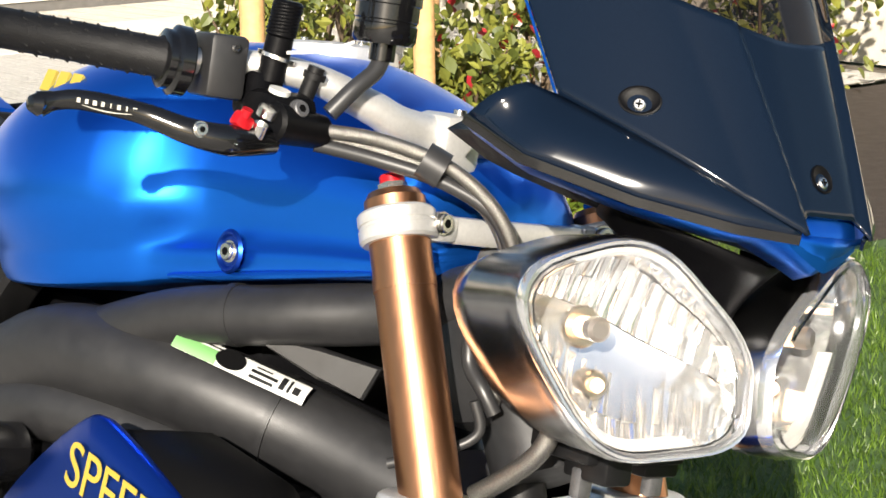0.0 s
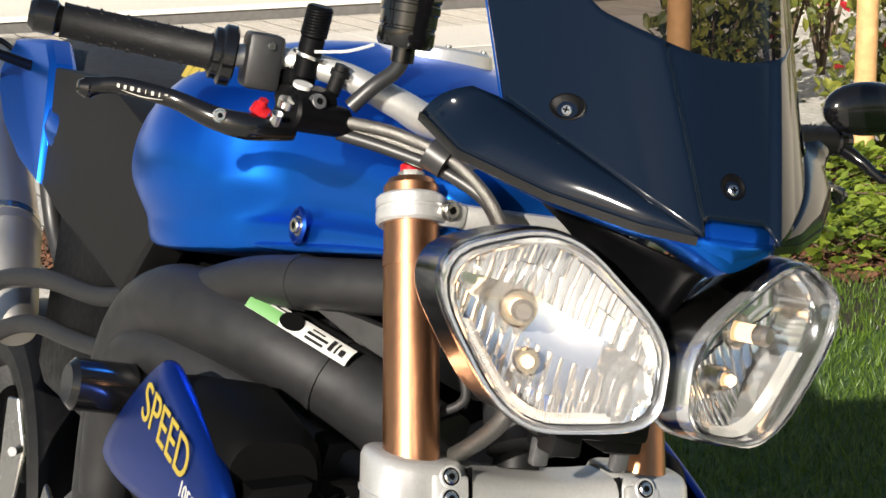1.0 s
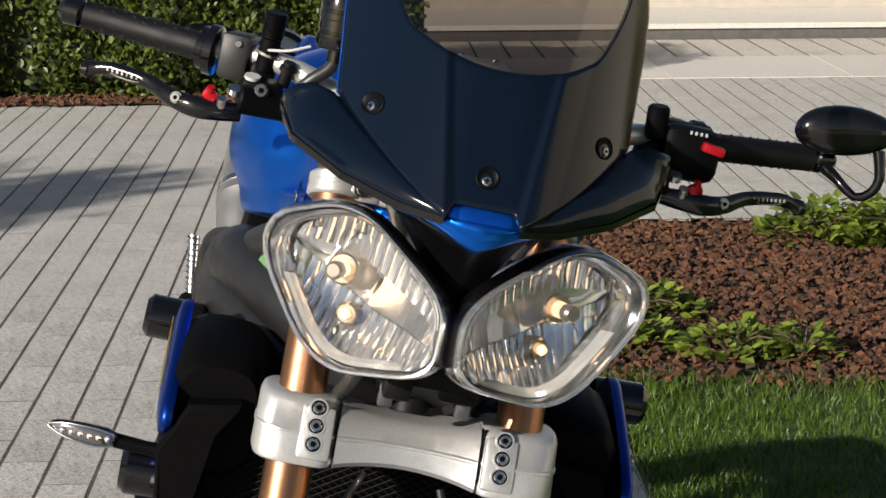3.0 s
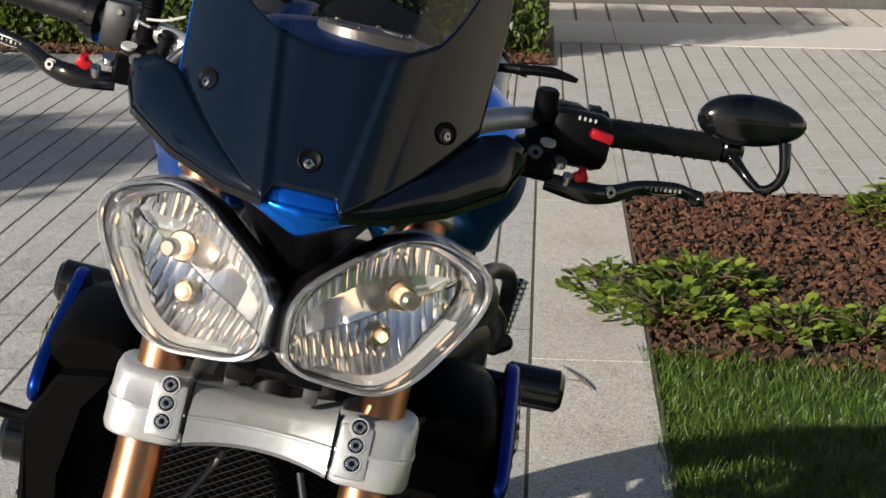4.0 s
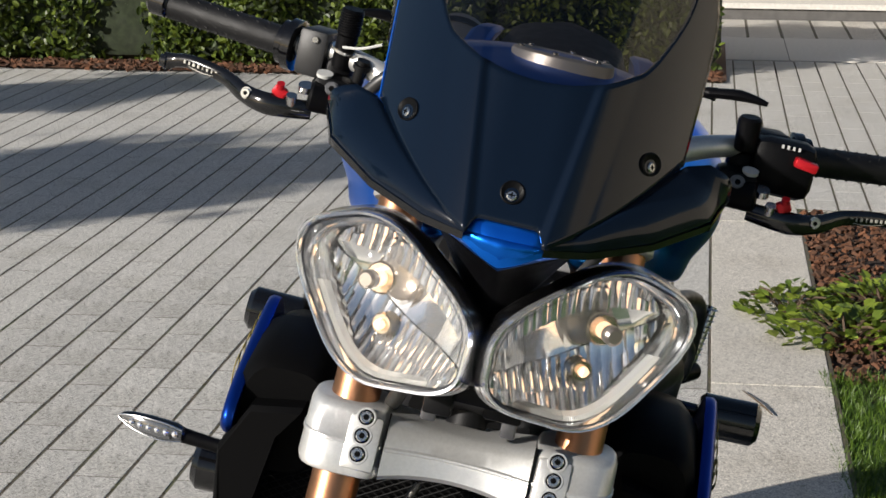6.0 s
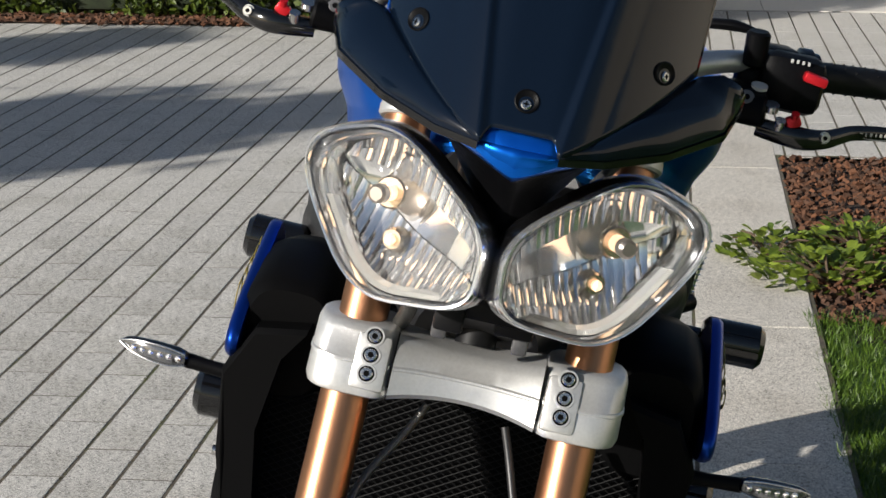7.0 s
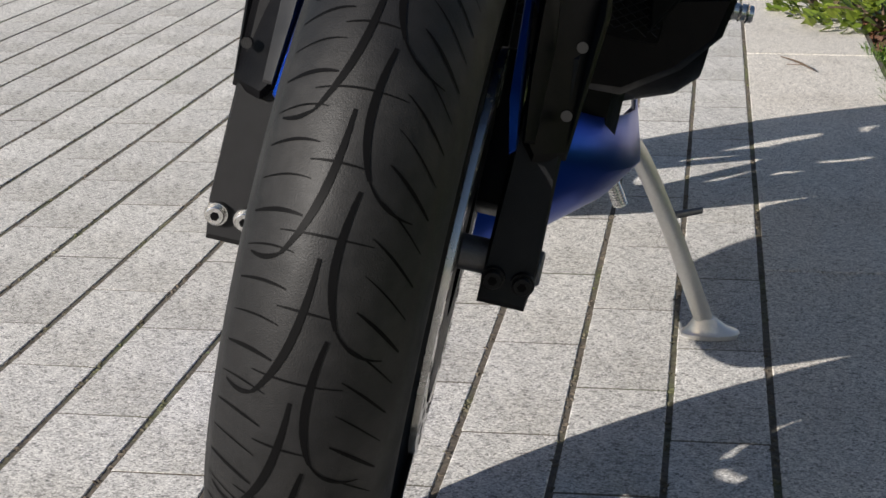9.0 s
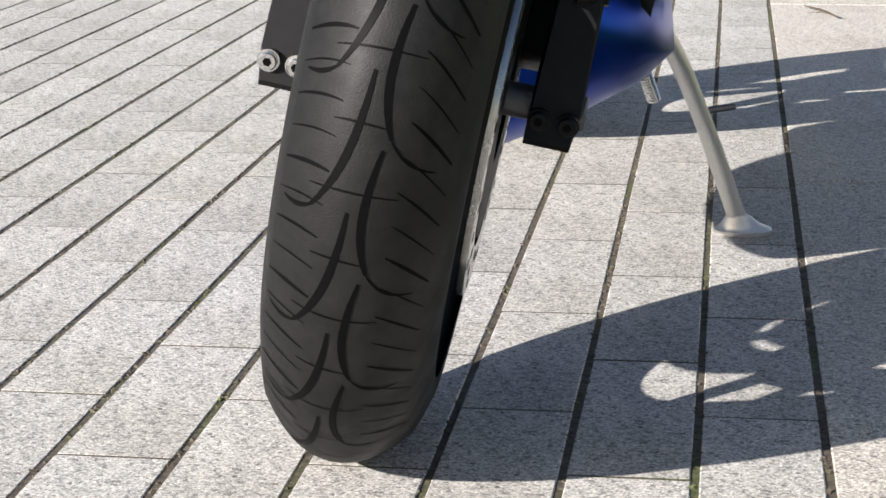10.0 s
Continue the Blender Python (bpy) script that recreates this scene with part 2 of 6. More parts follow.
    def lathe(self, profile, centre, axis="x", n=64, turn=None):
        """profile: (along, radius) pairs, turned about an axis through centre."""
        rings = []
        for a in (2 * math.pi * k / n for k in range(n)):
            ring = []
            for u, r in profile:
                p = {"x": (u, r * math.cos(a), r * math.sin(a)), "y": (r * math.cos(a), u, r * math.sin(a)), "z": (r * math.cos(a), r * math.sin(a), u)}[axis]
                p = Vector(p) if turn is None else turn @ Vector(p)
                ring.append(Vector(centre) + p)
            rings.append(ring)
        rings.append(rings[0])
        return self.rings(rings, caps=(False, False), closed=False)

    def mirrored(self):
        m = Mesh()
        m.v = [(-x, y, z) for x, y, z in self.v]
        m.f = [f[::-1] for f in self.f]
        return m

    def data(self, name, material, sharp=38, flat=False):
        me = bpy.data.meshes.new(name)
        me.from_pydata(self.v, [], self.f)
        bm = bmesh.new()
        bm.from_mesh(me)
        bmesh.ops.remove_doubles(bm, verts=bm.verts[:], dist=1e-6)
        bmesh.ops.recalc_face_normals(bm, faces=bm.faces[:])
        bm.to_mesh(me)
        bm.free()
        if not flat:
            me.polygons.foreach_set("use_smooth", [True] * len(me.polygons))
            me.set_sharp_from_angle(angle=radians(sharp))
        me.materials.append(material)
        return me


def part(name, m, material, parent, label="", sharp=38, flat=False):
    """Links a mesh as one object under a thing or under a part."""
    ob = new(name, m.data(name, material, sharp, flat))
    ob.parent = parent.parent if parent.parent and parent.parent.parent else parent
    if label:
        ob["label"] = label
    return ob


def lerp(a, b, t):
    return a + (b - a) * t


def bolt(p, out, r, parent, material=None, name="bolt"):
    """A socket-head bolt: a washer, a round head and a black disc painting the shaded recess."""
    p, out = Vector(p), Vector(out).normalized()
    m = Mesh().cyl(p - out * 0.004, p + out * r * 0.15, r * 1.25, n=18).cyl(p + out * r * 0.1, p + out * r * 0.75, r, n=18, bevel=r * 0.12)
    b = part(name, m, material or STEEL, parent)
    part("socket", Mesh().cyl(p + out * r * 0.70, p + out * r * 0.78, r * 0.5, n=6), GROOVE, b)
    return b


def sunk_bolt(p, out, r, parent):
    """A socket-head bolt drawn as sunk: black discs paint the shade round and in it, with a bright lip."""
    p, out = Vector(p), Vector(out).normalized()
    lip = part("bolt_lip", Mesh().cyl(p - out * 0.003, p + out * 0.0010, r * 1.62, n=24, bevel=0.0006), SILVER, parent)
    part("counterbore", Mesh().cyl(p, p + out * 0.0013, r * 1.26, n=24), GROOVE, lip)
    b = part("bolt", Mesh().cyl(p, p + out * 0.0028, r, n=20, bevel=r * 0.16), STEEL, parent)
    part("socket", Mesh().cyl(p + out * 0.0026, p + out * 0.0031, r * 0.52, n=6), GROOVE, b)


def lettering(body, size, m, material, parent, name="lettering", depth=0.0004):
    """A word as a mesh, lying in the xy plane of the pose m."""
    cu = bpy.data.curves.new(name, "FONT")
    cu.body, cu.size, cu.extrude, cu.align_x, cu.align_y = body, size, depth, "CENTER", "CENTER"
    tmp = bpy.data.objects.new(name, cu)
    scene.collection.objects.link(tmp)
    me = bpy.data.meshes.new_from_object(tmp.evaluated_get(bpy.context.evaluated_depsgraph_get()))
    bpy.data.objects.remove(tmp)
    me.transform(m)
    me.materials.clear()
    me.materials.append(material)
    ob = new(name, me)
    ob.parent = parent
    return ob
# ---- ground, paving and beds ----
TURN = radians(-1.95)


def pave(u, v, z=0.0):
    """A place in the paving's own grid: u across the courses, v along them."""
    return Vector((u * math.cos(TURN) - v * math.sin(TURN), u * math.sin(TURN) + v * math.cos(TURN), z))


def sheet(name, quads, material, label, category, kind="structure", z=0.0):
    m = Mesh()
    for u0, u1, v0, v1 in quads:
        m.add([pave(u0, v0, z), pave(u1, v0, z), pave(u1, v1, z), pave(u0, v1, z)], [(0, 1, 2, 3)])
    return tagged(new(name, m.data(name, material)), label, category, kind=kind)


ground = Mesh()
ground.add([(-900, -900, -0.045), (900, -900, -0.045), (900, 900, -0.045), (-900, 900, -0.045)], [(0, 1, 2, 3)])
tagged(new("ground", ground.data("ground", SOIL)), "dark green grassy soil reaching to the horizon", "ground", kind="structure")
sheet("joint_bed", [(-8, 0.69, -3.3, 8.8), (0.69, 7, 5.38, 9.3), (-8, 7, 8.8, 11.8)], JOINT, "brown mossy soil between the paving stones", "soil", z=-0.0013)
# unseen pale ground, added so lamps and screen reflect something bright
sheet("drive", [(-22, 0.69, -26, -3.3), (0.69, 9, -26, -6), (-22, -8, -3.3, 11.8)], SLAB, "unseen pale concrete sheet around the pavers, added to brighten reflections", "drive", z=-0.009)
lawn_soil = sheet("lawn_soil", [(0.69, 9, -6, 5.36)], SOIL, "green turf under the lawn", "soil", z=-0.018)


def paver_mesh(name, length, width, material, h=0.05):
    """One stone with worn, rounded upper edges."""
    b, x, y = 0.0012, width / 2, length / 2
    ring = lambda dx, dy, z: [(-dx, -dy, z), (dx, -dy, z), (dx, dy, z), (-dx, dy, z)]
    m = Mesh().rings([ring(x, y, -h), ring(x, y, -b), ring(x - b * 0.4, y, -b * 0.35), ring(x - b, y, 0)], caps=(False, True))
    return m.data(name, material, flat=True)


paving = tagged(new("pavement"), "pale grey granite pavers in straight parallel courses with mossy joints", "pavement", kind="structure")
PITCH, LONG = 0.1077, 0.331
one_paver = paver_mesh("paver", LONG - 0.0044, PITCH - 0.0070, PAVER)
rng = random.Random(4)
far, seam = Mesh(), Mesh()
placed = 0


def far_paver(u, v, z, first=-9.0):
    """A stone of the joined far paving, cut off at the border strip."""
    w, v0, v1 = (PITCH - 0.0070) / 2, max(v - LONG / 2 + 0.0016, first), min(v + LONG / 2 - 0.0016, 9.556)
    if v1 - v0 > 0.03:
        far.rings([[pave(u + a * w, q, z - 0.008) for a, q in ((-1, v0), (1, v0), (1, v1), (-1, v1))],
                   [pave(u + a * (w - 0.001), q, z) for a, q in ((-1, v0), (1, v0), (1, v1), (-1, v1))]], caps=(False, True))


for k in range(0, 72):
    u = 0.390 - PITCH * (k + 0.5)
    phase = 0.0 if k % 2 == 0 else 0.1655
    for j in range(-11, 30):
        v = phase + (j + 0.5) * LONG + 0.131
        if v - LONG / 2 > 9.5 or v + LONG / 2 < -3.2:
            continue
        tilt = rng.uniform(-0.0003, 0.0004)
        seam.add([pave(u + a * 0.0500, v - LONG / 2 + b * 0.0024, -0.0002) for a, b in ((-1, -1), (1, -1), (1, 1), (-1, 1))], [(0, 1, 2, 3)])
        if k < 17 and -0.9 < v < 4.2 and placed < 300:
            ob = new("paver", one_paver)
            ob.matrix_world = Matrix.Translation(pave(u, v, tilt)) @ pose(0, 0, 0, rng.uniform(-0.06, 0.06), rng.uniform(-0.22, 0.22), math.degrees(TURN) + rng.uniform(-0.25, 0.25))
            ob.parent = paving
            placed += 1
        else:
            far_paver(u, v, tilt, -3.295)
for k in range(60):
    u = 0.390 + PITCH * (k + 0.5)
    for j in range(-1, 13):
        v = 5.40 + (j + 0.5 + (0.5 if k % 2 else 0)) * LONG
        if v - LONG / 2 < 9.5:
            far_paver(u, v, rng.uniform(-0.0004, 0.0006), 5.386)
far_ob = new("far_pavers", far.data("far_pavers", PAVER, flat=True))
tagged(far_ob, kind="stuff").parent = paving
tagged(new("joint_fill", seam.data("joint_fill", JOINT, flat=True)), kind="stuff").parent = paving

edging = tagged(new("slab_edging"), "row of long buff concrete slabs beside the lawn", "edging", kind="structure")
one_slab = paver_mesh("slab", 0.988, 0.284, SLAB, 0.07)
for j in range(-4, 6):
    ob = new("slab", one_slab)
    ob.matrix_world = Matrix.Translation(pave(0.390 + 0.1465, 0.185 + (j + 0.5) * 0.993, 0.001 * (j % 2))) @ pose(0, 0, 0, 0, 0, math.degrees(TURN))
    ob.parent = edging

steps = tagged(new("stone_border"), "pale stone border strip across the end of the paving", "edging", kind="structure")
stone = paver_mesh("border_stone", 1.08, 0.996, STONE, 0.06)
for k in range(-8, 8):
    ob = new("border_stone", stone)
    ob.matrix_world = Matrix.Translation(pave(k * 1.0 + 0.3, 10.10, 0.004)) @ pose(0, 0, 0, 0, 0, math.degrees(TURN))
    ob.parent = steps
m = Mesh()
for v0, v1, z0, z1 in ((11.72, 11.92, -0.02, 0.070),):
    m.rings([[pave(-9, v0, z0), pave(8, v0, z0), pave(8, v1, z0), pave(-9, v1, z0)], [pave(-9, v0, z1), pave(8, v0, z1), pave(8, v1, z1), pave(-9, v1, z1)]])
tagged(new("plinth", m.data("plinth", RENDER_WALL)), "low dark riser of the step by the garden wall", "plinth", kind="structure")
m = Mesh().rings([[pave(-9, 11.70, 0.071), pave(8, 11.70, 0.071), pave(8, 12.85, 0.071), pave(-9, 12.85, 0.071)], [pave(-9, 11.70, 0.105), pave(8, 11.70, 0.105), pave(8, 12.85, 0.105), pave(-9, 12.85, 0.105)]])
tagged(new("step", m.data("step", STONE)), "pale stone step in front of the garden wall", "step", kind="structure")
m = Mesh().rings([[pave(-9, 12.86, -0.02), pave(9, 12.86, -0.02), pave(9, 13.1, -0.02), pave(-9, 13.1, -0.02)], [pave(-9, 12.86, 2.4), pave(9, 12.86, 2.4), pave(9, 13.1, 2.4), pave(-9, 13.1, 2.4)]])
tagged(new("wall_north", m.data("wall_north", PALE_WALL)), "pale rendered garden wall behind the paving", "wall", kind="structure")
m = Mesh().rings([[pave(7.2, -6, -0.02), pave(7.4, -6, -0.02), pave(7.4, 12.8, -0.02), pave(7.2, 12.8, -0.02)], [pave(7.2, -6, 2.2), pave(7.4, -6, 2.2), pave(7.4, 12.8, 2.2), pave(7.2, 12.8, 2.2)]])
tagged(new("wall_east", m.data("wall_east", PALE_WALL)), "pale rendered garden wall behind the shrubs", "wall", kind="structure")
far_floor = Mesh()
for k in range(-40, 40):
    u = 0.2 * k
    far_floor.rings([[pave(u, 10.67, -0.01), pave(u + 0.19, 10.67, -0.01), pave(u + 0.19, 11.71, -0.01), pave(u, 11.71, -0.01)], [pave(u + 0.004, 10.674, 0.0), pave(u + 0.186, 10.674, 0.0), pave(u + 0.186, 11.706, 0.0), pave(u + 0.004, 11.706, 0.0)]], caps=(False, True))
tagged(new("far_paving", far_floor.data("far_paving", SLAB)), "narrow strip of pale paving by the wall", "pavement", kind="structure")


# ---- planting ----
def leafy(name, tone, rough=0.45, sheen=0.25):
    """Leaf surface that differs from leaf to leaf and lets some light through."""
    m = bpy.data.materials.new(name)
    m.use_nodes = True
    nt = m.node_tree
    b = nt.nodes["Principled BSDF"]
    isl = nt.nodes.new("ShaderNodeNewGeometry").outputs["Random Per Island"]
    r = nt.nodes.new("ShaderNodeValToRGB")
    r.color_ramp.elements[0].color = (*[c * 0.55 for c in tone], 1)
    r.color_ramp.elements[1].color = (tone[0] * 1.9, tone[1] * 1.45, tone[2] * 1.1, 1)
    nt.links.new(isl, r.inputs[0])
    nt.links.new(r.outputs[0], b.inputs["Base Color"])
    b.inputs["Roughness"].default_value = rough
    tl = nt.nodes.new("ShaderNodeBsdfTranslucent")
    nt.links.new(r.outputs[0], tl.inputs[0])
    mx = nt.nodes.new("ShaderNodeMixShader")
    mx.inputs[0].default_value = sheen
    nt.links.new(b.outputs[0], mx.inputs[1])
    nt.links.new(tl.outputs[0], mx.inputs[2])
    nt.links.new(mx.outputs[0], nt.nodes["Material Output"].inputs[0])
    return m


GRASS = leafy("grass_blades", (0.062, 0.135, 0.016))
LEAF = leafy("ground_cover_leaves", (0.12, 0.20, 0.030))
HEDGE = leafy("hedge_leaves", (0.060, 0.105, 0.016))
SHRUB = leafy("shrub_leaves", (0.12, 0.16, 0.035))
REDLEAF = leafy("red_flower_petals", (0.35, 0.02, 0.03))
CHIP = leafy("bark_chips", (0.068, 0.034, 0.018), 0.85, 0.0)
# dark green standing for the shade between the hedge leaves
CORE = mat("hedge_shade_fill", (0.018, 0.026, 0.010), 0.9, vary=0.4, scale=30)
TWIG = mat("twig_bark", (0.09, 0.06, 0.035), 0.8, vary=0.3, scale=100)


def scatter(name, material, spots, shape, label, category):
    """One mesh of many small pieces. shape: local points and faces; spots: (place, 3x3 matrix)."""
    pts, faces = shape
    P = np.array(pts)
    V = np.concatenate([P @ np.array(t).T + np.array(p) for p, t in spots])
    n = len(pts)
    F = [tuple(i * n + k for k in f) for i in range(len(spots)) for f in faces]
    me = bpy.data.meshes.new(name)
    me.from_pydata(V.tolist(), [], F)
    me.materials.append(material)
    return tagged(new(name, me), label, category, kind="stuff")


BLADE = ([(-0.5, 0, 0), (0.5, 0, 0), (0.32, 0.22, 0.6), (-0.32, 0.22, 0.6), (0, 0.6, 1.0)], [(0, 1, 2, 3), (3, 2, 4)])
LEAFSHAPE = ([(0, 0, 0), (0.33, 0.35, 0.05), (0.28, 0.68, 0.02), (0, 1, -0.10), (-0.28, 0.68, 0.02), (-0.33, 0.35, 0.05), (0, 0.4, -0.03)],
             [(0, 1, 6), (1, 2, 6), (2, 3, 6), (3, 4, 6), (4, 5, 6), (5, 0, 6)])
CHIPSHAPE = ([(-0.5, -0.5, 0), (0.5, -0.4, 0), (0.45, 0.5, 0), (-0.4, 0.45, 0), (-0.4, -0.4, 0.3), (0.4, -0.3, 0.35), (0.35, 0.4, 0.3), (-0.3, 0.35, 0.35)],
             [(4, 5, 6, 7), (0, 1, 5, 4), (1, 2, 6, 5), (2, 3, 7, 6), (3, 0, 4, 7)])


def turned(rng, tilt, size, wide=1.0):
    return (Matrix.Rotation(rng.uniform(0, 2 * math.pi), 3, "Z") @ Matrix.Rotation(rng.uniform(-tilt, tilt), 3, "X") @ Matrix.Rotation(rng.uniform(-tilt, tilt), 3, "Y")
            @ Matrix.Diagonal((size * wide, size, size)))


def lawn_edge(v):
    return 0.682 + 0.018 * math.sin(v * 7) + 0.010 * math.sin(v * 19)


def bed_front(u):
    """Where the planted bed begins, going away over the lawn."""
    return 3.13 + 0.16 * (u - 0.75) + 0.10 * math.sin(u * 3.1) + 1.3 * max(0.0, u - 3.8)


rng = random.Random(11)
spots = []
while len(spots) < 100000:
    u = 0.665 + 3.2 * rng.random() ** 1.35
    v = rng.uniform(-0.2, 3.7)
    if u < lawn_edge(v) - 0.03 * rng.random() or v > bed_front(u) + 0.1:
        continue
    s = rng.uniform(0.020, 0.042)
    spots.append((pave(u, v, -0.02), turned(rng, 0.5, s, 0.085)))
while len(spots) < 100000:
    u, v = rng.uniform(3.6, 7.1), rng.uniform(-0.5, 5.3)
    if v < bed_front(u) + 0.1:
        spots.append((pave(u, v, -0.02), turned(rng, 0.5, rng.uniform(0.035, 0.06), 0.16)))
scatter("lawn", GRASS, spots, BLADE, "short green mown lawn beside the slabs", "grass")
spots = []
while len(spots) < 13000:
    u, v = rng.uniform(0.69, 4.4), rng.uniform(3.0, 5.36)
    if v < bed_front(u) + 0.02:
        continue
    spots.append((pave(u, v, -0.012 + rng.uniform(0, 0.012)), turned(rng, 0.7, rng.uniform(0.012, 0.034), rng.uniform(0.25, 0.8))))
scatter("bark_mulch", CHIP, spots, CHIPSHAPE, "red-brown bark chips covering the flower bed", "mulch")
sheet("bed_soil", [(0.69, 7, 3.1, 5.36)], BEDSOIL, "dark brown soil of the flower bed", "soil", z=-0.016)


def clump(u, v, r, n, h, size, rng, material=LEAF, label="low green leafy ground-cover plant in the bed", name="bed_plant"):
    spots = []
    for i in range(n):
        a, q = rng.uniform(0, 2 * math.pi), r * math.sqrt(rng.random())
        z = h * (1 - (q / r) ** 2) * rng.uniform(0.25, 1.0)
        d = Matrix.Rotation(a - math.pi / 2 + rng.uniform(-0.9, 0.9), 3, "Z") @ Matrix.Rotation(rng.uniform(-0.2, 0.9), 3, "X") @ Matrix.Rotation(rng.uniform(-0.6, 0.6), 3, "Y") @ Matrix.Diagonal((1, 1, 1)) * (size * rng.uniform(0.6, 1.25))
        spots.append((pave(u + q * math.cos(a), v + q * math.sin(a), z), d))
    stalks = Mesh()
    for i in range(7):
        a = 6.28 * i / 7 + u
        stalks.tube([pave(u, v, -0.02), pave(u + 0.4 * r * math.cos(a), v + 0.4 * r * math.sin(a), h * 0.5), pave(u + 0.8 * r * math.cos(a), v + 0.8 * r * math.sin(a), h * 0.6)], [0.005, 0.004, 0.002], 5, 3)
    ob = tagged(new(name, stalks.data(name, TWIG)), label, "plant")
    scatter("foliage", material, spots, LEAFSHAPE, "", "").parent = ob
    return ob


rng = random.Random(5)
for u, v, r in ((0.60, 3.90, 0.13), (0.74, 3.66, 0.19), (0.86, 3.98, 0.20), (1.06, 3.50, 0.15), (1.24, 3.46, 0.10), (1.62, 5.04, 0.20), (1.90, 5.00, 0.26), (2.16, 4.72, 0.26), (2.44, 4.40, 0.28),
                (2.9, 3.95, 0.36), (2.65, 4.6, 0.36), (3.1, 4.55, 0.36), (3.5, 4.9, 0.4), (3.5, 4.15, 0.4), (2.10, 5.14, 0.22), (2.4, 4.95, 0.28)):
    ob = clump(u, v, r, int(6500 * r * r) + 60, 0.14 if u > 1.3 else 0.085, 0.047 if u > 1.3 else 0.038, rng)
    ob["group"] = "ground-cover plants in the bed"


def hedge_box(name, u0, u1, v0, v1, h, n, size, material, label, rng, core=True):
    spots = []
    for i in range(n):
        side = rng.random()
        u = rng.uniform(u0, u1)
        lump = 0.07 * math.sin(u * 5.3) + 0.05 * math.sin(u * 12.7 + 1)
        if side < 0.62:
            z = rng.random() ** 0.9 * h
            v = v0 - lump + 0.10 * abs(z / h - 0.5) + rng.uniform(0, 0.10)
        else:
            z, v = h + rng.uniform(-0.10, 0.05) + lump, rng.uniform(v0, v1)
        spots.append((pave(u, v, max(0.03, z)), turned(rng, 1.3, size * rng.uniform(0.6, 1.3), 0.9)))
    ob = scatter(name, material, spots, LEAFSHAPE, label, "hedge")
    ob["kind"] = "thing"
    # plain box behind the leaves, its dark colour painting the shade inside
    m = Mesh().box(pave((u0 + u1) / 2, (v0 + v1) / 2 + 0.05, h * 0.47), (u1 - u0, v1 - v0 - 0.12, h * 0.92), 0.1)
    part("hedge_core", m, CORE, ob, "solid dark core of the hedge, coloured as the shade between its leaves")
    return ob


rng = random.Random(8)
hedge_box("hedge", -6.0, 0.42, 8.83, 9.85, 0.92, 36000, 0.044, HEDGE, "clipped dark green hedge along the paving", rng)
sheet("hedge_soil", [(-8, 0.46, 8.62, 10.3)], CHIP, "brown bark strip under the hedge", "mulch", z=0.010)
spots = []
for i in range(1500):
    spots.append((pave(rng.uniform(-6, 0.45), rng.uniform(8.58, 8.95), 0.012), turned(rng, 0.6, rng.uniform(0.02, 0.045), 0.7)))
scatter("hedge_mulch", CHIP, spots, CHIPSHAPE, "brown bark chips at the foot of the hedge", "mulch")


def shrub(u, v, r, h, n, rng, flowers=0):
    """A loose shrub: forked stems and a crown of many small leaves."""
    stems = Mesh()
    for i in range(6):
        a = rng.uniform(0, 6.28)
        stems.tube([pave(u, v, -0.03), pave(u + 0.3 * r * math.cos(a), v + 0.3 * r * math.sin(a), h * 0.4), pave(u + 0.7 * r * math.cos(a), v + 0.7 * r * math.sin(a), h * 0.85)], [0.012, 0.008, 0.003], 6, 4)
    ob = tagged(new("shrub", stems.data("shrub", TWIG)), "loose green garden shrub against the pale wall", "shrub", "shrubs in the border")
    spots, red = [], []
    for i in range(n):
        a, b, q = rng.uniform(0, 6.28), rng.uniform(-1, 1), rng.random() ** 0.4
        lump = 1 + 0.25 * math.sin(3 * a + u * 5) + 0.2 * math.sin(5 * b + a)
        p = pave(u + r * q * lump * math.cos(a) * math.sqrt(1 - b * b), v + r * q * lump * math.sin(a) * math.sqrt(1 - b * b), max(0.02, h * 0.55 + h * 0.5 * q * b * lump))
        (red if i < flowers else spots).append((p, turned(rng, 1.4, rng.uniform(0.035, 0.08), 0.9)))
    for nm, mt, sp in (("leaves", SHRUB, spots), ("flowers", REDLEAF, red)):
        if sp:
            c = scatter(nm, mt, sp, LEAFSHAPE, "", "")
            if nm == "leaves":
                del c["kind"]
            c.parent = ob


rng = random.Random(21)
for u, v, r, h, fl in ((3.83, 6.31, 0.28, 0.6, 8), (4.45, 6.79, 0.42, 1.1, 30), (5.17, 7.5, 0.5, 1.5, 20), (4.76, 5.6, 0.42, 0.9, 40), (5.59, 6.19, 0.5, 1.3, 30), (6.0, 8.69, 0.5, 1.6, 10), (5.38, 4.93, 0.42, 0.9, 40), (6.21, 5.48, 0.5, 1.3, 30), (4.04, 5.2, 0.26, 0.45, 20)):
    shrub(u, v, r, h, 900, rng, fl)
for x, y, h in ((2.92, 4.56, 1.9), (3.97, 4.98, 2.0), (5.6, 6.9, 2.1)):
    m = Mesh().tube([(x, y, -0.04), (x + 0.01, y, h * 0.5), (x + 0.02, y + 0.01, h)], [0.042, 0.040, 0.038], 10, 4)
    tagged(new("wooden_stake", m.data("wooden_stake", WOOD)), "round orange-brown wooden stake in the border", "stake", "stakes in the border")


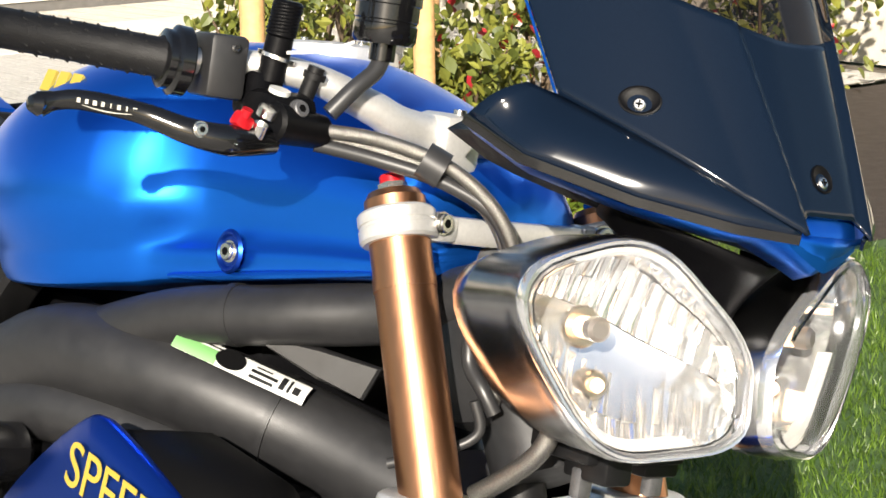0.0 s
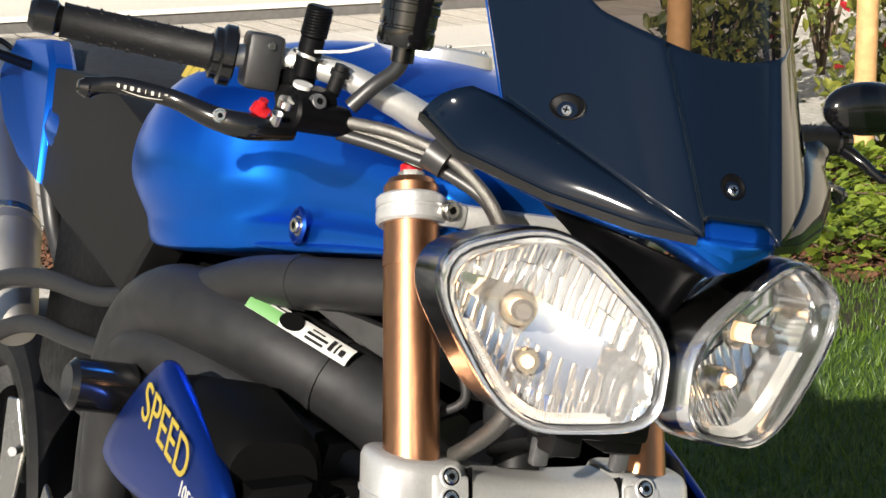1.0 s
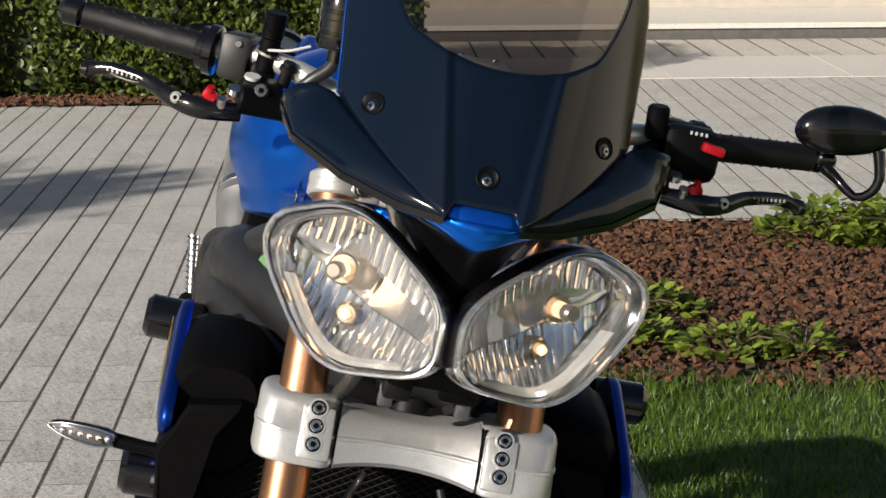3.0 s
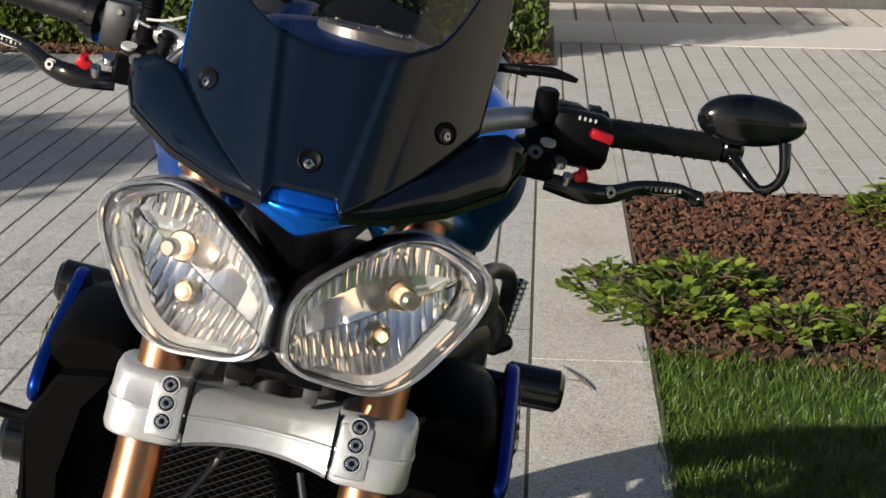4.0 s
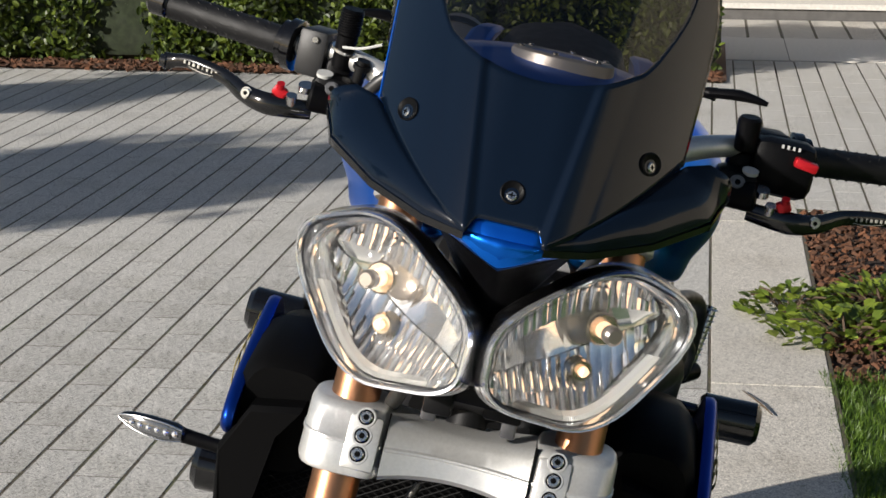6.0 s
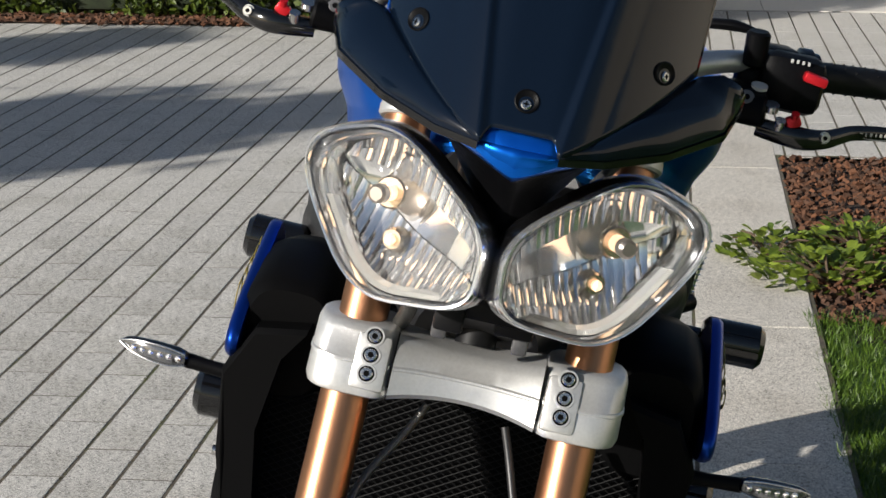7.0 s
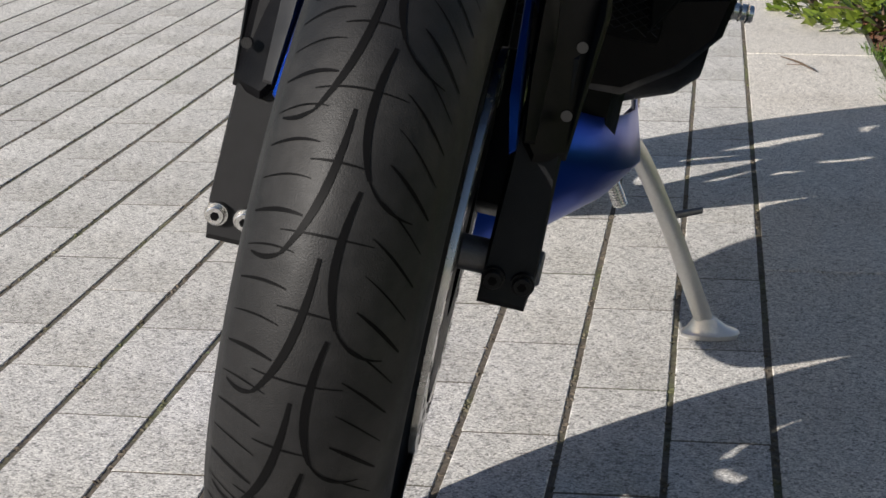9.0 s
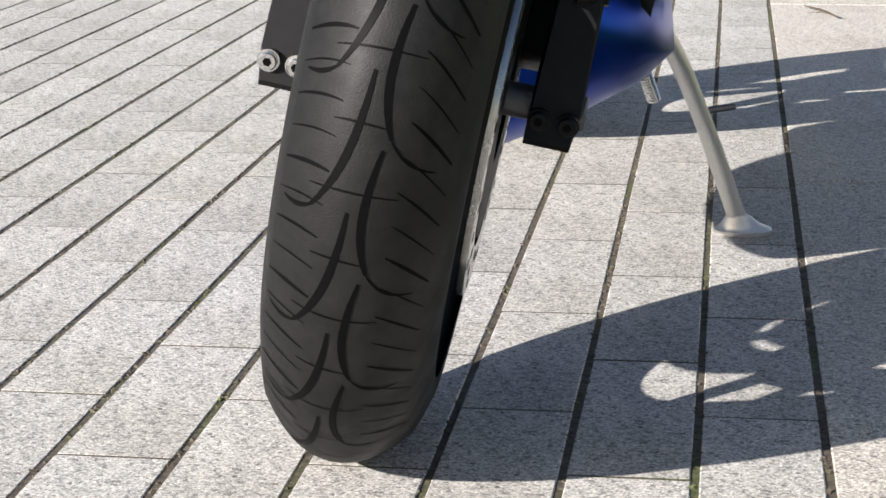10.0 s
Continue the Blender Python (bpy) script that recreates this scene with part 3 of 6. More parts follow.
def tree(x, y, h, r, n, seed):
    """An unseen tree added for its shadow: tapered trunk, limbs, and a crown of leaf clumps with gaps."""
    rg = random.Random(seed)
    ob = tagged(new("shade_tree"), "leafy tree out of view, added for its shadow on the paving", "tree")
    trunk = Mesh().tube([(x, y, -0.05), (x + 0.05, y, h * 0.4), (x, y + 0.05, h * 0.75)], [0.13, 0.10, 0.05], 10, 5)
    tips = []
    for i in range(16):
        a, b = rg.uniform(0, 6.28), rg.uniform(-0.5, 1)
        p = Vector((x + r * 0.8 * math.cos(a) * math.sqrt(max(0, 1 - b * b)), y + r * 0.8 * math.sin(a) * math.sqrt(max(0, 1 - b * b)), h + 0.75 * r * b))
        trunk.tube([(x, y, h * 0.6), tuple(lerp(Vector((x, y, h * 0.7)), p, 0.5)), tuple(p)], [0.045, 0.025, 0.008], 6, 3)
        tips.append(p)
    part("trunk", trunk, TWIG, ob)
    spots = []
    for i in range(n):
        c = rg.choice(tips)
        d = Vector((rg.gauss(0, 1), rg.gauss(0, 1), rg.gauss(0, 0.8))) * r * 0.24
        spots.append((tuple(c + d), turned(rg, 1.5, rg.uniform(0.08, 0.15), 0.9)))
    c = scatter("crown", SHRUB, spots, LEAFSHAPE, "", "")
    del c["kind"]
    c.parent = ob


# unseen trees, set where their shadows fall across the left paving
tree(-7.50, 0.60, 3.0, 0.62, 3600, 3)
tree(-8.0, 2.9, 3.0, 0.36, 1500, 7)
m = Mesh().tube([pave(0.468, 3.09, 0.006), pave(0.497, 3.00, 0.010), pave(0.512, 2.96, 0.009), pave(0.532, 2.90, 0.006)], [0.0012, 0.0020, 0.0024, 0.0014], 6, 4).tube([pave(0.512, 2.955, 0.009), pave(0.478, 2.975, 0.006)], [0.0014, 0.0008], 6)
tagged(new("fallen_twig", m.data("fallen_twig", TWIG)), "thin brown fallen twig lying on the slabs", "twig")
rng = random.Random(31)
spots = []
for i in range(1500):
    k = rng.randrange(0, 14)
    spots.append((pave(0.390 - PITCH * k + rng.uniform(-0.005, 0.005), rng.uniform(-0.8, 4.0) if rng.random() < 0.6 else rng.gauss(2.6, 0.4), -0.006), turned(rng, 0.8, rng.uniform(0.004, 0.012), 0.7)))
grit = []
for i in range(5000):
    k = rng.randrange(0, 16)
    grit.append((pave(0.390 - PITCH * k + rng.uniform(-0.0038, 0.0038), rng.uniform(-0.9, 3.4), -0.0022), turned(rng, 0.5, rng.uniform(0.003, 0.0085), rng.uniform(0.5, 0.9))))
scatter("joint_grit", JOINT, grit, CHIPSHAPE, "brown grit and crumbs lying in the paving joints", "grit")
scatter("joint_moss", LEAF, spots, LEAFSHAPE, "small tufts of moss in the paving joints", "moss")
# ---- the motorcycle, in its own upright frame: x to its left, y to its rear, z up ----
bike = tagged(new("motorcycle"), "blue motorcycle with copper forks leaning on its side stand", "motorcycle")
bike.matrix_world = pose(0, -0.0077, 0.054, 0, 12.0, 0) @ Matrix.Scale(0.9, 4)
RAKE = 0.42
FORK = Vector((0, RAKE, 1)).normalized()
FRONT = Vector((0, -FORK.z, FORK.y))


def fork_y(z):
    return RAKE * (z - 0.3) + 0.02


def sides(name, m, material, parent, label="", **kw):
    """The same part on both sides; m is drawn on the right (negative x)."""
    a = part(name, m, material, parent, label, **kw)
    b = part(name, m.mirrored(), material, parent, label, **kw)
    return a, b


# front wheel
AX = Vector((-0.004, 0.0385, 0.295))
TR, TW = 0.355, 0.150


def crown(x):
    return TR - 0.056 * abs(x / (TW / 2)) ** 2.1


def tyre_profile(bead):
    pts = []
    for i in range(29):
        a = lerp(-1, 1, i / 28)
        pts.append((a * TW / 2, crown(a * TW / 2) - 0.018 * max(0, abs(a) - 0.88) / 0.12))
    s = TW / 2
    left = [(-s * 0.66, bead), (-s * 0.93, bead + 0.020), (-s * 1.0, TR - 0.094)]
    return left + pts + [(-x, r) for x, r in left[::-1]]


def on_tyre(x, ang, lift=0.0):
    """A place on the tread: x across, ang in degrees above the front."""
    r = crown(x) + lift
    return AX + Vector((x, -r * math.cos(radians(ang)), r * math.sin(radians(ang))))


RIM = [(-0.052, 0.262), (-0.046, 0.252), (-0.020, 0.236), (0.020, 0.236), (0.046, 0.252), (0.052, 0.262), (0.042, 0.243), (0.018, 0.225), (-0.018, 0.225), (-0.042, 0.243), (-0.052, 0.262)]
wheel = part("front_wheel", Mesh().lathe(RIM, AX, n=72), GLOSS, bike, "gloss black cast front wheel")
hub = Mesh().cyl(AX - Vector((0.055, 0, 0)), AX + Vector((0.055, 0, 0)), 0.040, n=28, bevel=0.004)
part("hub", hub, GLOSS, wheel)
for k in range(5):
    a = radians(72 * k + 18)
    for off in (-0.16, 0.16):
        p0 = AX + Vector((0, 0.035 * math.cos(a + off * 2), 0.035 * math.sin(a + off * 2)))
        p1 = AX + Vector((0, 0.232 * math.cos(a + off), 0.232 * math.sin(a + off)))
        part("spoke", Mesh().tube([p0, p1], [0.016, 0.012], 10, 1), GLOSS, wheel)
tyre = part("tyre", Mesh().lathe(tyre_profile(0.253), AX, n=160), TYRE, wheel, "worn black road tyre with curved grooves")
PER_DEG = 0.0062


def add_groove_strip(path, w, n=11):
    """A wedge-ended black strip laid along a path of (x, angle), painting the shade of a cut."""
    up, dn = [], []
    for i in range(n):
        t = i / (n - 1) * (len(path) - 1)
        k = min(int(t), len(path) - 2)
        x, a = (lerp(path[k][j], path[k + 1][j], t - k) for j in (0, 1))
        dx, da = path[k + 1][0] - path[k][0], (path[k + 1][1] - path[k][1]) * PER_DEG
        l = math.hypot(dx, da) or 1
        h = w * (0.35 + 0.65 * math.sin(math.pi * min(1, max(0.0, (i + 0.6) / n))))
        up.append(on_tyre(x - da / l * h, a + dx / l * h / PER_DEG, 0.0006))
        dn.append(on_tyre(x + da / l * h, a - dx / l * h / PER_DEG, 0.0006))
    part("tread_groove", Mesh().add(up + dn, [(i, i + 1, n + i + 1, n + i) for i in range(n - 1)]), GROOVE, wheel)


def bow(p0, p1, p2, n=9):
    return [tuple((1 - t) ** 2 * p0[j] + 2 * t * (1 - t) * p1[j] + t * t * p2[j] for j in (0, 1)) for t in (i / (n - 1) for i in range(n))]


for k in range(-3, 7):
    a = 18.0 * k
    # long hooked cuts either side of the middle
    add_groove_strip(bow((-0.006, a + 10.0), (-0.008, a - 2.0), (-0.036, a - 8.6)), 0.0032)
    add_groove_strip(bow((0.012, a + 18.6), (-0.002, a + 8.0), (0.016, a + 2.0)), 0.0032)
    add_groove_strip(bow((0.016, a + 2.0), (0.030, a - 1.5), (0.052, a - 1.6)), 0.0013)
    add_groove_strip(bow((-0.036, a - 8.6), (-0.048, a - 10.2), (-0.060, a - 9.6)), 0.0021)
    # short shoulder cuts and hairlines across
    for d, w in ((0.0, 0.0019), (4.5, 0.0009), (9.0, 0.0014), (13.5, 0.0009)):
        add_groove_strip(bow((-0.064, a + d - 4.4), (-0.046, a + d - 3.0), (-0.026, a + d - 3.6)), w)
        add_groove_strip(bow((0.062, a + d - 0.6), (0.046, a + d + 3.0), (0.028, a + d + 4.6)), w * 0.8)
    add_groove_strip(bow((-0.030, a + 3.2), (-0.012, a + 3.6), (0.014, a + 3.2)), 0.0011)
    add_groove_strip(bow((-0.040, a - 5.8), (-0.016, a - 5.2), (0.030, a - 5.4)), 0.0010)
for s in (-1, 1):
    x = s * 0.079
    disc = Mesh().lathe([(x - 0.003, 0.138), (x - 0.003, 0.184), (x + 0.003, 0.184), (x + 0.003, 0.138), (x - 0.003, 0.138)], AX, n=72)
    d = part("brake_disc", disc, STEEL, wheel, "drilled steel brake disc")
    # black plugs stand for the dark inside of the drilled holes
    for k in range(36):
        a, r = 2 * math.pi * k / 36, 0.150 + 0.011 * (k % 3)
        c = AX + Vector((x, r * math.cos(a), r * math.sin(a)))
        part("disc_hole", Mesh().cyl(c - Vector((0.0034, 0, 0)), c + Vector((0.0034, 0, 0)), 0.005, n=10), GROOVE, d)
    car = Mesh().lathe([(x - 0.003, 0.06), (x - 0.003, 0.130), (x + 0.003, 0.130), (x + 0.003, 0.06), (x - 0.003, 0.06)], AX, n=40)
    part("disc_carrier", car, BLACK, wheel, "black disc carrier")

# forks
for s in (-1, 1):
    X = s * 0.120
    top, low = 1.056, 0.588
    tube = Mesh().tube([(X, fork_y(low), low), (X, fork_y(top), top)], [0.0258, 0.0258], 40, 1)
    leg = part("fork_leg", tube, COPPER, bike, "brushed copper-coloured fork tube")
    for z in (0.600, 0.985):
        part("collar", Mesh().tube([(X, fork_y(z), z), (X, fork_y(z + 0.010), z + 0.010)], [0.0266, 0.0266], 40, 1), COPPER, leg)
    ring = Mesh().tube([(X, fork_y(0.570), 0.570), (X, fork_y(0.590), 0.590)], [0.0275, 0.0275], 32, 1)
    part("dust_seal", ring, COPPER, leg)
    cap = Mesh().tube([(X, fork_y(1.056), 1.056), (X, fork_y(1.062), 1.062)], [0.0250, 0.0215], 32, 1)
    cap = part("fork_cap", cap, COPPER, leg)
    part("nut", Mesh().cyl((X, fork_y(1.060), 1.060), (X, fork_y(1.069), 1.069), 0.0125, n=6), STEEL, cap)
    part("adjuster", Mesh().cyl((X, fork_y(1.068), 1.068), (X, fork_y(1.076), 1.076), 0.0105, n=24, bevel=0.001), RED, cap, "red anodised adjuster")
    inner = Mesh().tube([(X, fork_y(0.38), 0.38), (X, fork_y(0.575), 0.575)], [0.0215, 0.0215], 28, 1)
    part("stanchion", inner, STEEL, leg)
    # axle foot with two pinch bolts
    foot = [(-0.100, -0.010, 0.266), (-0.142, -0.010, 0.266), (-0.146, -0.006, 0.300), (-0.144, 0.010, 0.40), (-0.140, 0.030, 0.49), (-0.104, 0.026, 0.49), (-0.100, 0.004, 0.38)]
    f = part("axle_foot", Mesh().slab([(-s * x, y, z) for x, y, z in foot], (0, 0.060, -0.004), 0.005), DARK, leg, "dark grey cast axle clamp")
    for x in (-0.136, -0.110):
        # left bolts coloured dark for the shade they sit in
        bolt((-s * x, -0.010, 0.290), (0, -1, -0.15), 0.0085, f, STEEL if s < 0 else DARK)
    part("axle", Mesh().cyl((s * 0.065, AX.y, AX.z), (s * 0.150, AX.y, AX.z), 0.016, n=24, bevel=0.002), GREYMETAL, leg)
    # brake caliper behind the leg
    lean = Matrix.Rotation(radians(-22), 3, "X")
    cal = Mesh().box((s * 0.092, 0.150, 0.385), (0.062, 0.066, 0.150), 0.012, lean).box((s * 0.118, 0.145, 0.385), (0.022, 0.048, 0.12), 0.008, lean)
    c = part("brake_caliper", cal, BLACK, bike, "black radial brake caliper")
    for dz in (-0.036, 0.036):
        bolt((s * 0.130, 0.140 + dz * 0.4, 0.385 + dz), (s, 0, 0), 0.008, c, RED if dz < 0 else STEEL)
    # angular leg guard
    g = [(-0.150, 0.078, 0.590), (-0.108, 0.062, 0.604), (-0.094, 0.014, 0.560), (-0.100, -0.010, 0.480), (-0.108, -0.010, 0.412), (-0.120, -0.006, 0.396), (-0.148, 0.012, 0.400), (-0.158, 0.050, 0.525)]
    gd = part("leg_guard", Mesh().slab([(-s * x, y, z) for x, y, z in g], (0, 0.062, -0.01), 0.007), BLACK, bike, "angular black plastic fork guard")
    face = [(-0.109, 0.034, 0.566), (-0.100, 0.004, 0.550), (-0.103, -0.014, 0.470), (-0.110, -0.014, 0.412), (-0.119, -0.010, 0.412), (-0.118, 0.004, 0.500)]
    # lit and shaded sides put into colour: right lighter, left black
    part("guard_face", Mesh().slab([(-s * x, y, z) for x, y, z in face], (0, 0.012, 0), 0.003), FRAME if s < 0 else BLACK, gd, "bevelled edge, coloured lighter on the sunlit right and black on the shaded left")
    for dz in (0.50, 0.44):
        part("clip", Mesh().cyl((s * 0.140, 0.010, dz), (s * 0.140, 0.002, dz), 0.005, n=12), GLOSS, gd)
    arm = [(-0.100, 0.028, 0.640), (-0.092, 0.006, 0.600), (-0.089, -0.020, 0.540), (-0.096, -0.036, 0.470), (-0.105, -0.034, 0.408), (-0.100, -0.036, 0.404), (-0.090, -0.030, 0.450), (-0.084, -0.012, 0.530), (-0.082, 0.008, 0.640)]
    part("fender_arm", Mesh().slab([(-s * x, y, z) for x, y, z in arm], (0, 0.060, 0), 0.002), BLUE_SHADED, bike, "slim blue mudguard arm")

# front mudguard
fend = []
for i in range(23):
    t = i / 22
    a = radians(lerp(124, 34, t))
    half = 0.076 + 0.026 * min(1.0, t * 2.6) ** 0.8
    row = []
    for j in range(25):
        q = lerp(-1, 1, j / 24)
        nip = radians(9) * abs(q) ** 3 * max(0.0, 1 - 5 * t)
        drop = 0.020 * abs(q) ** 2.5 + (0.075 * (max(0.0, abs(q) - 0.72) / 0.28) ** 1.5) * min(1.0, 0.35 + t * 3)
        rr = lerp(0.371, 0.380, min(1, t * 2)) - drop
        row.append(AX + Vector((half * math.copysign(min(1.0, abs(q) * 1.08), q), rr * math.cos(a - nip), rr * math.sin(a - nip))))
    fend.append(row)
m = Mesh().rings(fend, caps=(False, False), closed=False)
mud = part("front_mudguard", m, BLUE_SHADED, bike, "blue painted front mudguard, its shade mixed into the colour", sharp=60)
mud.modifiers.new("thickness", "SOLIDIFY").thickness = 0.004

# lower yoke: one clamp round each leg, a waisted bridge between them
ZC = 0.803
for s in (-1, 1):
    X = s * 0.120
    rings = []
    for dz, e in ((-0.044, -0.003), (-0.042, 0.001), (-0.036, 0.004), (-0.0125, 0.0035), (-0.0115, 0.0052), (-0.0085, 0.0052), (-0.0075, 0.0035), (0.017, 0.003), (0.023, 0.000), (0.0255, -0.004)):
        z = ZC + dz
        y = fork_y(ZC) + RAKE * dz
        ring = []
        for k in range(40):
            a = 2 * math.pi * k / 40
            inner = s * math.cos(a) < 0
            px = (0.0415 + (e if inner else e * 0.8)) * math.copysign(abs(math.cos(a)) ** (0.42 if inner else 0.72), math.cos(a))
            py = (0.0370 + e) * math.copysign(abs(math.sin(a)) ** (0.42 if inner else 0.72), math.sin(a))
            ring.append((X + px, y + py, z))
        rings.append(ring)
    clamp = part("fork_clamp", Mesh().rings(rings), SILVER, bike, "silver painted lower fork clamp", sharp=42)
    pad = Mesh().box((s * 0.0995, fork_y(ZC) - 0.0385 - RAKE * 0.009, ZC - 0.009), (0.036, 0.010, 0.058), 0.004, Matrix.Rotation(-math.atan(RAKE), 3, "X"))
    part("bolt_pad", pad, SILVER, clamp)
    for dz in (-0.0185, -0.0005, 0.0175):
        p = Vector((s * 0.1010, fork_y(ZC + dz) - 0.0440, ZC + dz))
        sunk_bolt(p, FRONT, 0.0065, clamp)
rings = []
for i in range(25):
    x = lerp(-0.0765, 0.0765, i / 24)
    q = 1 - (abs(x) / 0.0765) ** 2
    zt, zb = ZC + 0.0215 - 0.0085 * q, ZC - 0.041 + 0.007 * q
    y = fork_y(ZC) - 0.0390 + 0.013 * q
    sec = [(y + 0.020, zb - 0.001), (y + 0.006, zb), (y + 0.001, zb + 0.005), (y, ZC - 0.0125), (y - 0.0018, ZC - 0.011), (y - 0.0018, ZC - 0.009), (y + 0.0005, ZC - 0.0075),
           (y + 0.002, zt - 0.010), (y + 0.006, zt - 0.003), (y + 0.014, zt), (y + 0.055, zt), (y + 0.062, zt - 0.01), (y + 0.052, zb)]
    rings.append([(x, yy + RAKE * (zz - ZC), zz) for yy, zz in sec])
bridge = part("yoke_bridge", Mesh().rings(rings), SILVER, bike, "silver painted yoke bridge between the forks", sharp=34)
part("stem_nut", Mesh().cyl((0, fork_y(ZC) + 0.03, ZC + 0.012), (0, fork_y(ZC) + 0.038, ZC + 0.040), 0.022, n=24), DARK, bridge)
for s in (-1, 1):
    # black slip filling the split, painting the shade inside it
    line = Mesh().box((s * 0.0772, fork_y(ZC - 0.011) - 0.012, ZC - 0.011), (0.0016, 0.048, 0.058), 0.0, Matrix.Rotation(-math.atan(RAKE), 3, "X"))
    part("clamp_gap", line, GROOVE, bridge)

# top yoke
for s in (-1, 1):
    X = s * 0.120
    m = Mesh().tube([(X, fork_y(1.022), 1.022), (X, fork_y(1.0245), 1.0245), (X, fork_y(1.033), 1.033), (X, fork_y(1.034), 1.034), (X, fork_y(1.036), 1.036), (X, fork_y(1.037), 1.037), (X, fork_y(1.0445), 1.0445), (X, fork_y(1.047), 1.047)], [0.0305, 0.0330, 0.0330, 0.0318, 0.0318, 0.0330, 0.0330, 0.0305], 36, 1)
    m.box((s * 0.088, fork_y(1.036) - 0.010, 1.038), (0.030, 0.030, 0.024), 0.006)
    y = part("top_clamp", m, SILVER, bike, "silver top fork clamp")
    bolt((s * 0.0945, fork_y(1.045) - 0.030, 1.043), (-s * 0.2, -1, 0.1), 0.008, y)
m = Mesh().slab([(-0.095, 0.315, 1.026), (-0.05, 0.300, 1.026), (0.05, 0.300, 1.026), (0.095, 0.315, 1.026), (0.08, 0.365, 1.026), (0.03, 0.40, 1.026), (-0.03, 0.40, 1.026), (-0.08, 0.365, 1.026)], (0, 0, 0.022), 0.004)
part("top_yoke", m, SILVER, bike, "silver top yoke plate")

# handlebar with risers
BAR = [(-0.447, 0.478, 1.1535), (-0.30, 0.440, 1.1465), (-0.24, 0.415, 1.151), (-0.19, 0.382, 1.147), (-0.135, 0.365, 1.129), (-0.096, 0.360, 1.116), (0, 0.358, 1.111)]
BAR += [(-x, y, z) for x, y, z in BAR[-2::-1]]
m = Mesh().tube(BAR, [0.011, 0.011, 0.0115, 0.0125, 0.0145, 0.016, 0.016, 0.016, 0.0145, 0.0125, 0.0115, 0.011, 0.011], 24, 8)
part("handlebar", m, SILVER, bike, "silver tapered handlebar")
for s in (-1, 1):
    m = Mesh().box((s * 0.056, 0.357, 1.108), (0.042, 0.050, 0.050), 0.009).tube([(s * 0.056, 0.357, 1.030), (s * 0.056, 0.357, 1.090)], [0.022, 0.019], 24, 1)
    r = part("bar_riser", m, SILVER, bike, "silver handlebar riser")
    part("riser_bolt", Mesh().cyl((s * 0.056, 0.344, 1.132), (s * 0.056, 0.344, 1.137), 0.006, n=12), STEEL, r)
    a, b = Vector((s * 0.290, 0.4375, 1.146)), Vector((s * 0.432, 0.4745, 1.153))
    grip = part("grip", Mesh().tube([a, lerp(a, b, 0.06), lerp(a, b, 0.08), lerp(a, b, 0.97), b], [0.0185, 0.0185, 0.0165, 0.0160, 0.0165], 24, 1), RUBBER, bike, "black ribbed rubber grip")
    ribs = Mesh()
    d = (b - a).normalized()
    for i in range(9):
        for k in range(10):
            t, an = 0.16 + 0.085 * i, 2 * math.pi * (k + 0.5 * (i % 2)) / 10
            sd = d.cross(Vector((0, 0, 1))).normalized()
            o = math.cos(an) * sd + math.sin(an) * sd.cross(d)
            c = lerp(a, b, t) + o * 0.0151
            ribs.tube([c - d * 0.0035 - sd.cross(d) * 0.002, c + d * 0.0035 + sd.cross(d) * 0.002], [0.0010, 0.0010], 5, 1)
    part("grip_ribs", ribs, RUBBER, grip)
    e = b + d * 0.030
    part("bar_end", Mesh().tube([b, lerp(b, e, 0.1), lerp(b, e, 0.2), lerp(b, e, 0.8), e], [0.012, 0.0135, 0.0165, 0.0165, 0.011], 20, 1), GLOSS, bike, "gloss black bar end weight")
    part("grip_flange", Mesh().tube([a - d * 0.014, a - d * 0.012, a - d * 0.002, a + d * 0.000, a + d * 0.001, a + d * 0.007, a + d * 0.009], [0.026, 0.029, 0.029, 0.0265, 0.0245, 0.0245, 0.021], 32, 1), GLOSS, bike)
    # switch housing
    c = Vector((s * 0.262, 0.428, 1.142))
    m = Mesh().box(c + Vector((s * -0.008, -0.006, 0.004)), (0.034, 0.048, 0.052), 0.005, Matrix.Rotation(s * 0.22, 3, "Z"))
    sw = part("switch_housing", m, BLACK if s > 0 else FRAME, bike, "black plastic switch housing")
    part("screw", Mesh().cyl(c + Vector((0.006, -0.034, 0.020)), c + Vector((0.006, -0.031, 0.020)), 0.0035, n=10), STEEL, sw)
    # master cylinder and clamp
    body = Mesh().box((s * 0.222, 0.375, 1.112), (0.050, 0.050, 0.042), 0.012).cyl((s * 0.246, 0.352, 1.108), (s * 0.185, 0.362, 1.104), 0.017, 0.014, n=20, bevel=0.003).box((s * 0.224, 0.404, 1.128), (0.030, 0.036, 0.040), 0.008)
    mc = part("master_cylinder", body, BLACK, bike, "black brake master cylinder" if s < 0 else "black clutch lever perch")
    bolt((s * 0.222, 0.348, 1.120), (0, -1, 0.4), 0.007, mc, GREYMETAL)
    part("badge", Mesh().cyl((s * 0.234, 0.361, 1.131), (s * 0.234, 0.360, 1.1345), 0.009, n=20), WHITE, mc)
    part("adjuster_bolt", Mesh().cyl((s * 0.262, 0.346, 1.094), (s * 0.262, 0.340, 1.106), 0.006, n=14), STEEL, mc)
    part("adjuster_wheel", Mesh().cyl((s * 0.250, 0.352, 1.112), (s * 0.250, 0.349, 1.119), 0.0085, n=20), STEEL, mc)
    red = Mesh().box((s * 0.276, 0.347, 1.106), (0.016, 0.012, 0.013), 0.003, Matrix.Rotation(s * -0.5, 3, "Y")).cyl((s * 0.276, 0.344, 1.110), (s * 0.276, 0.341, 1.116), 0.0045, n=12)
    part("lever_adjuster", red, RED, mc, "red anodised lever adjuster")
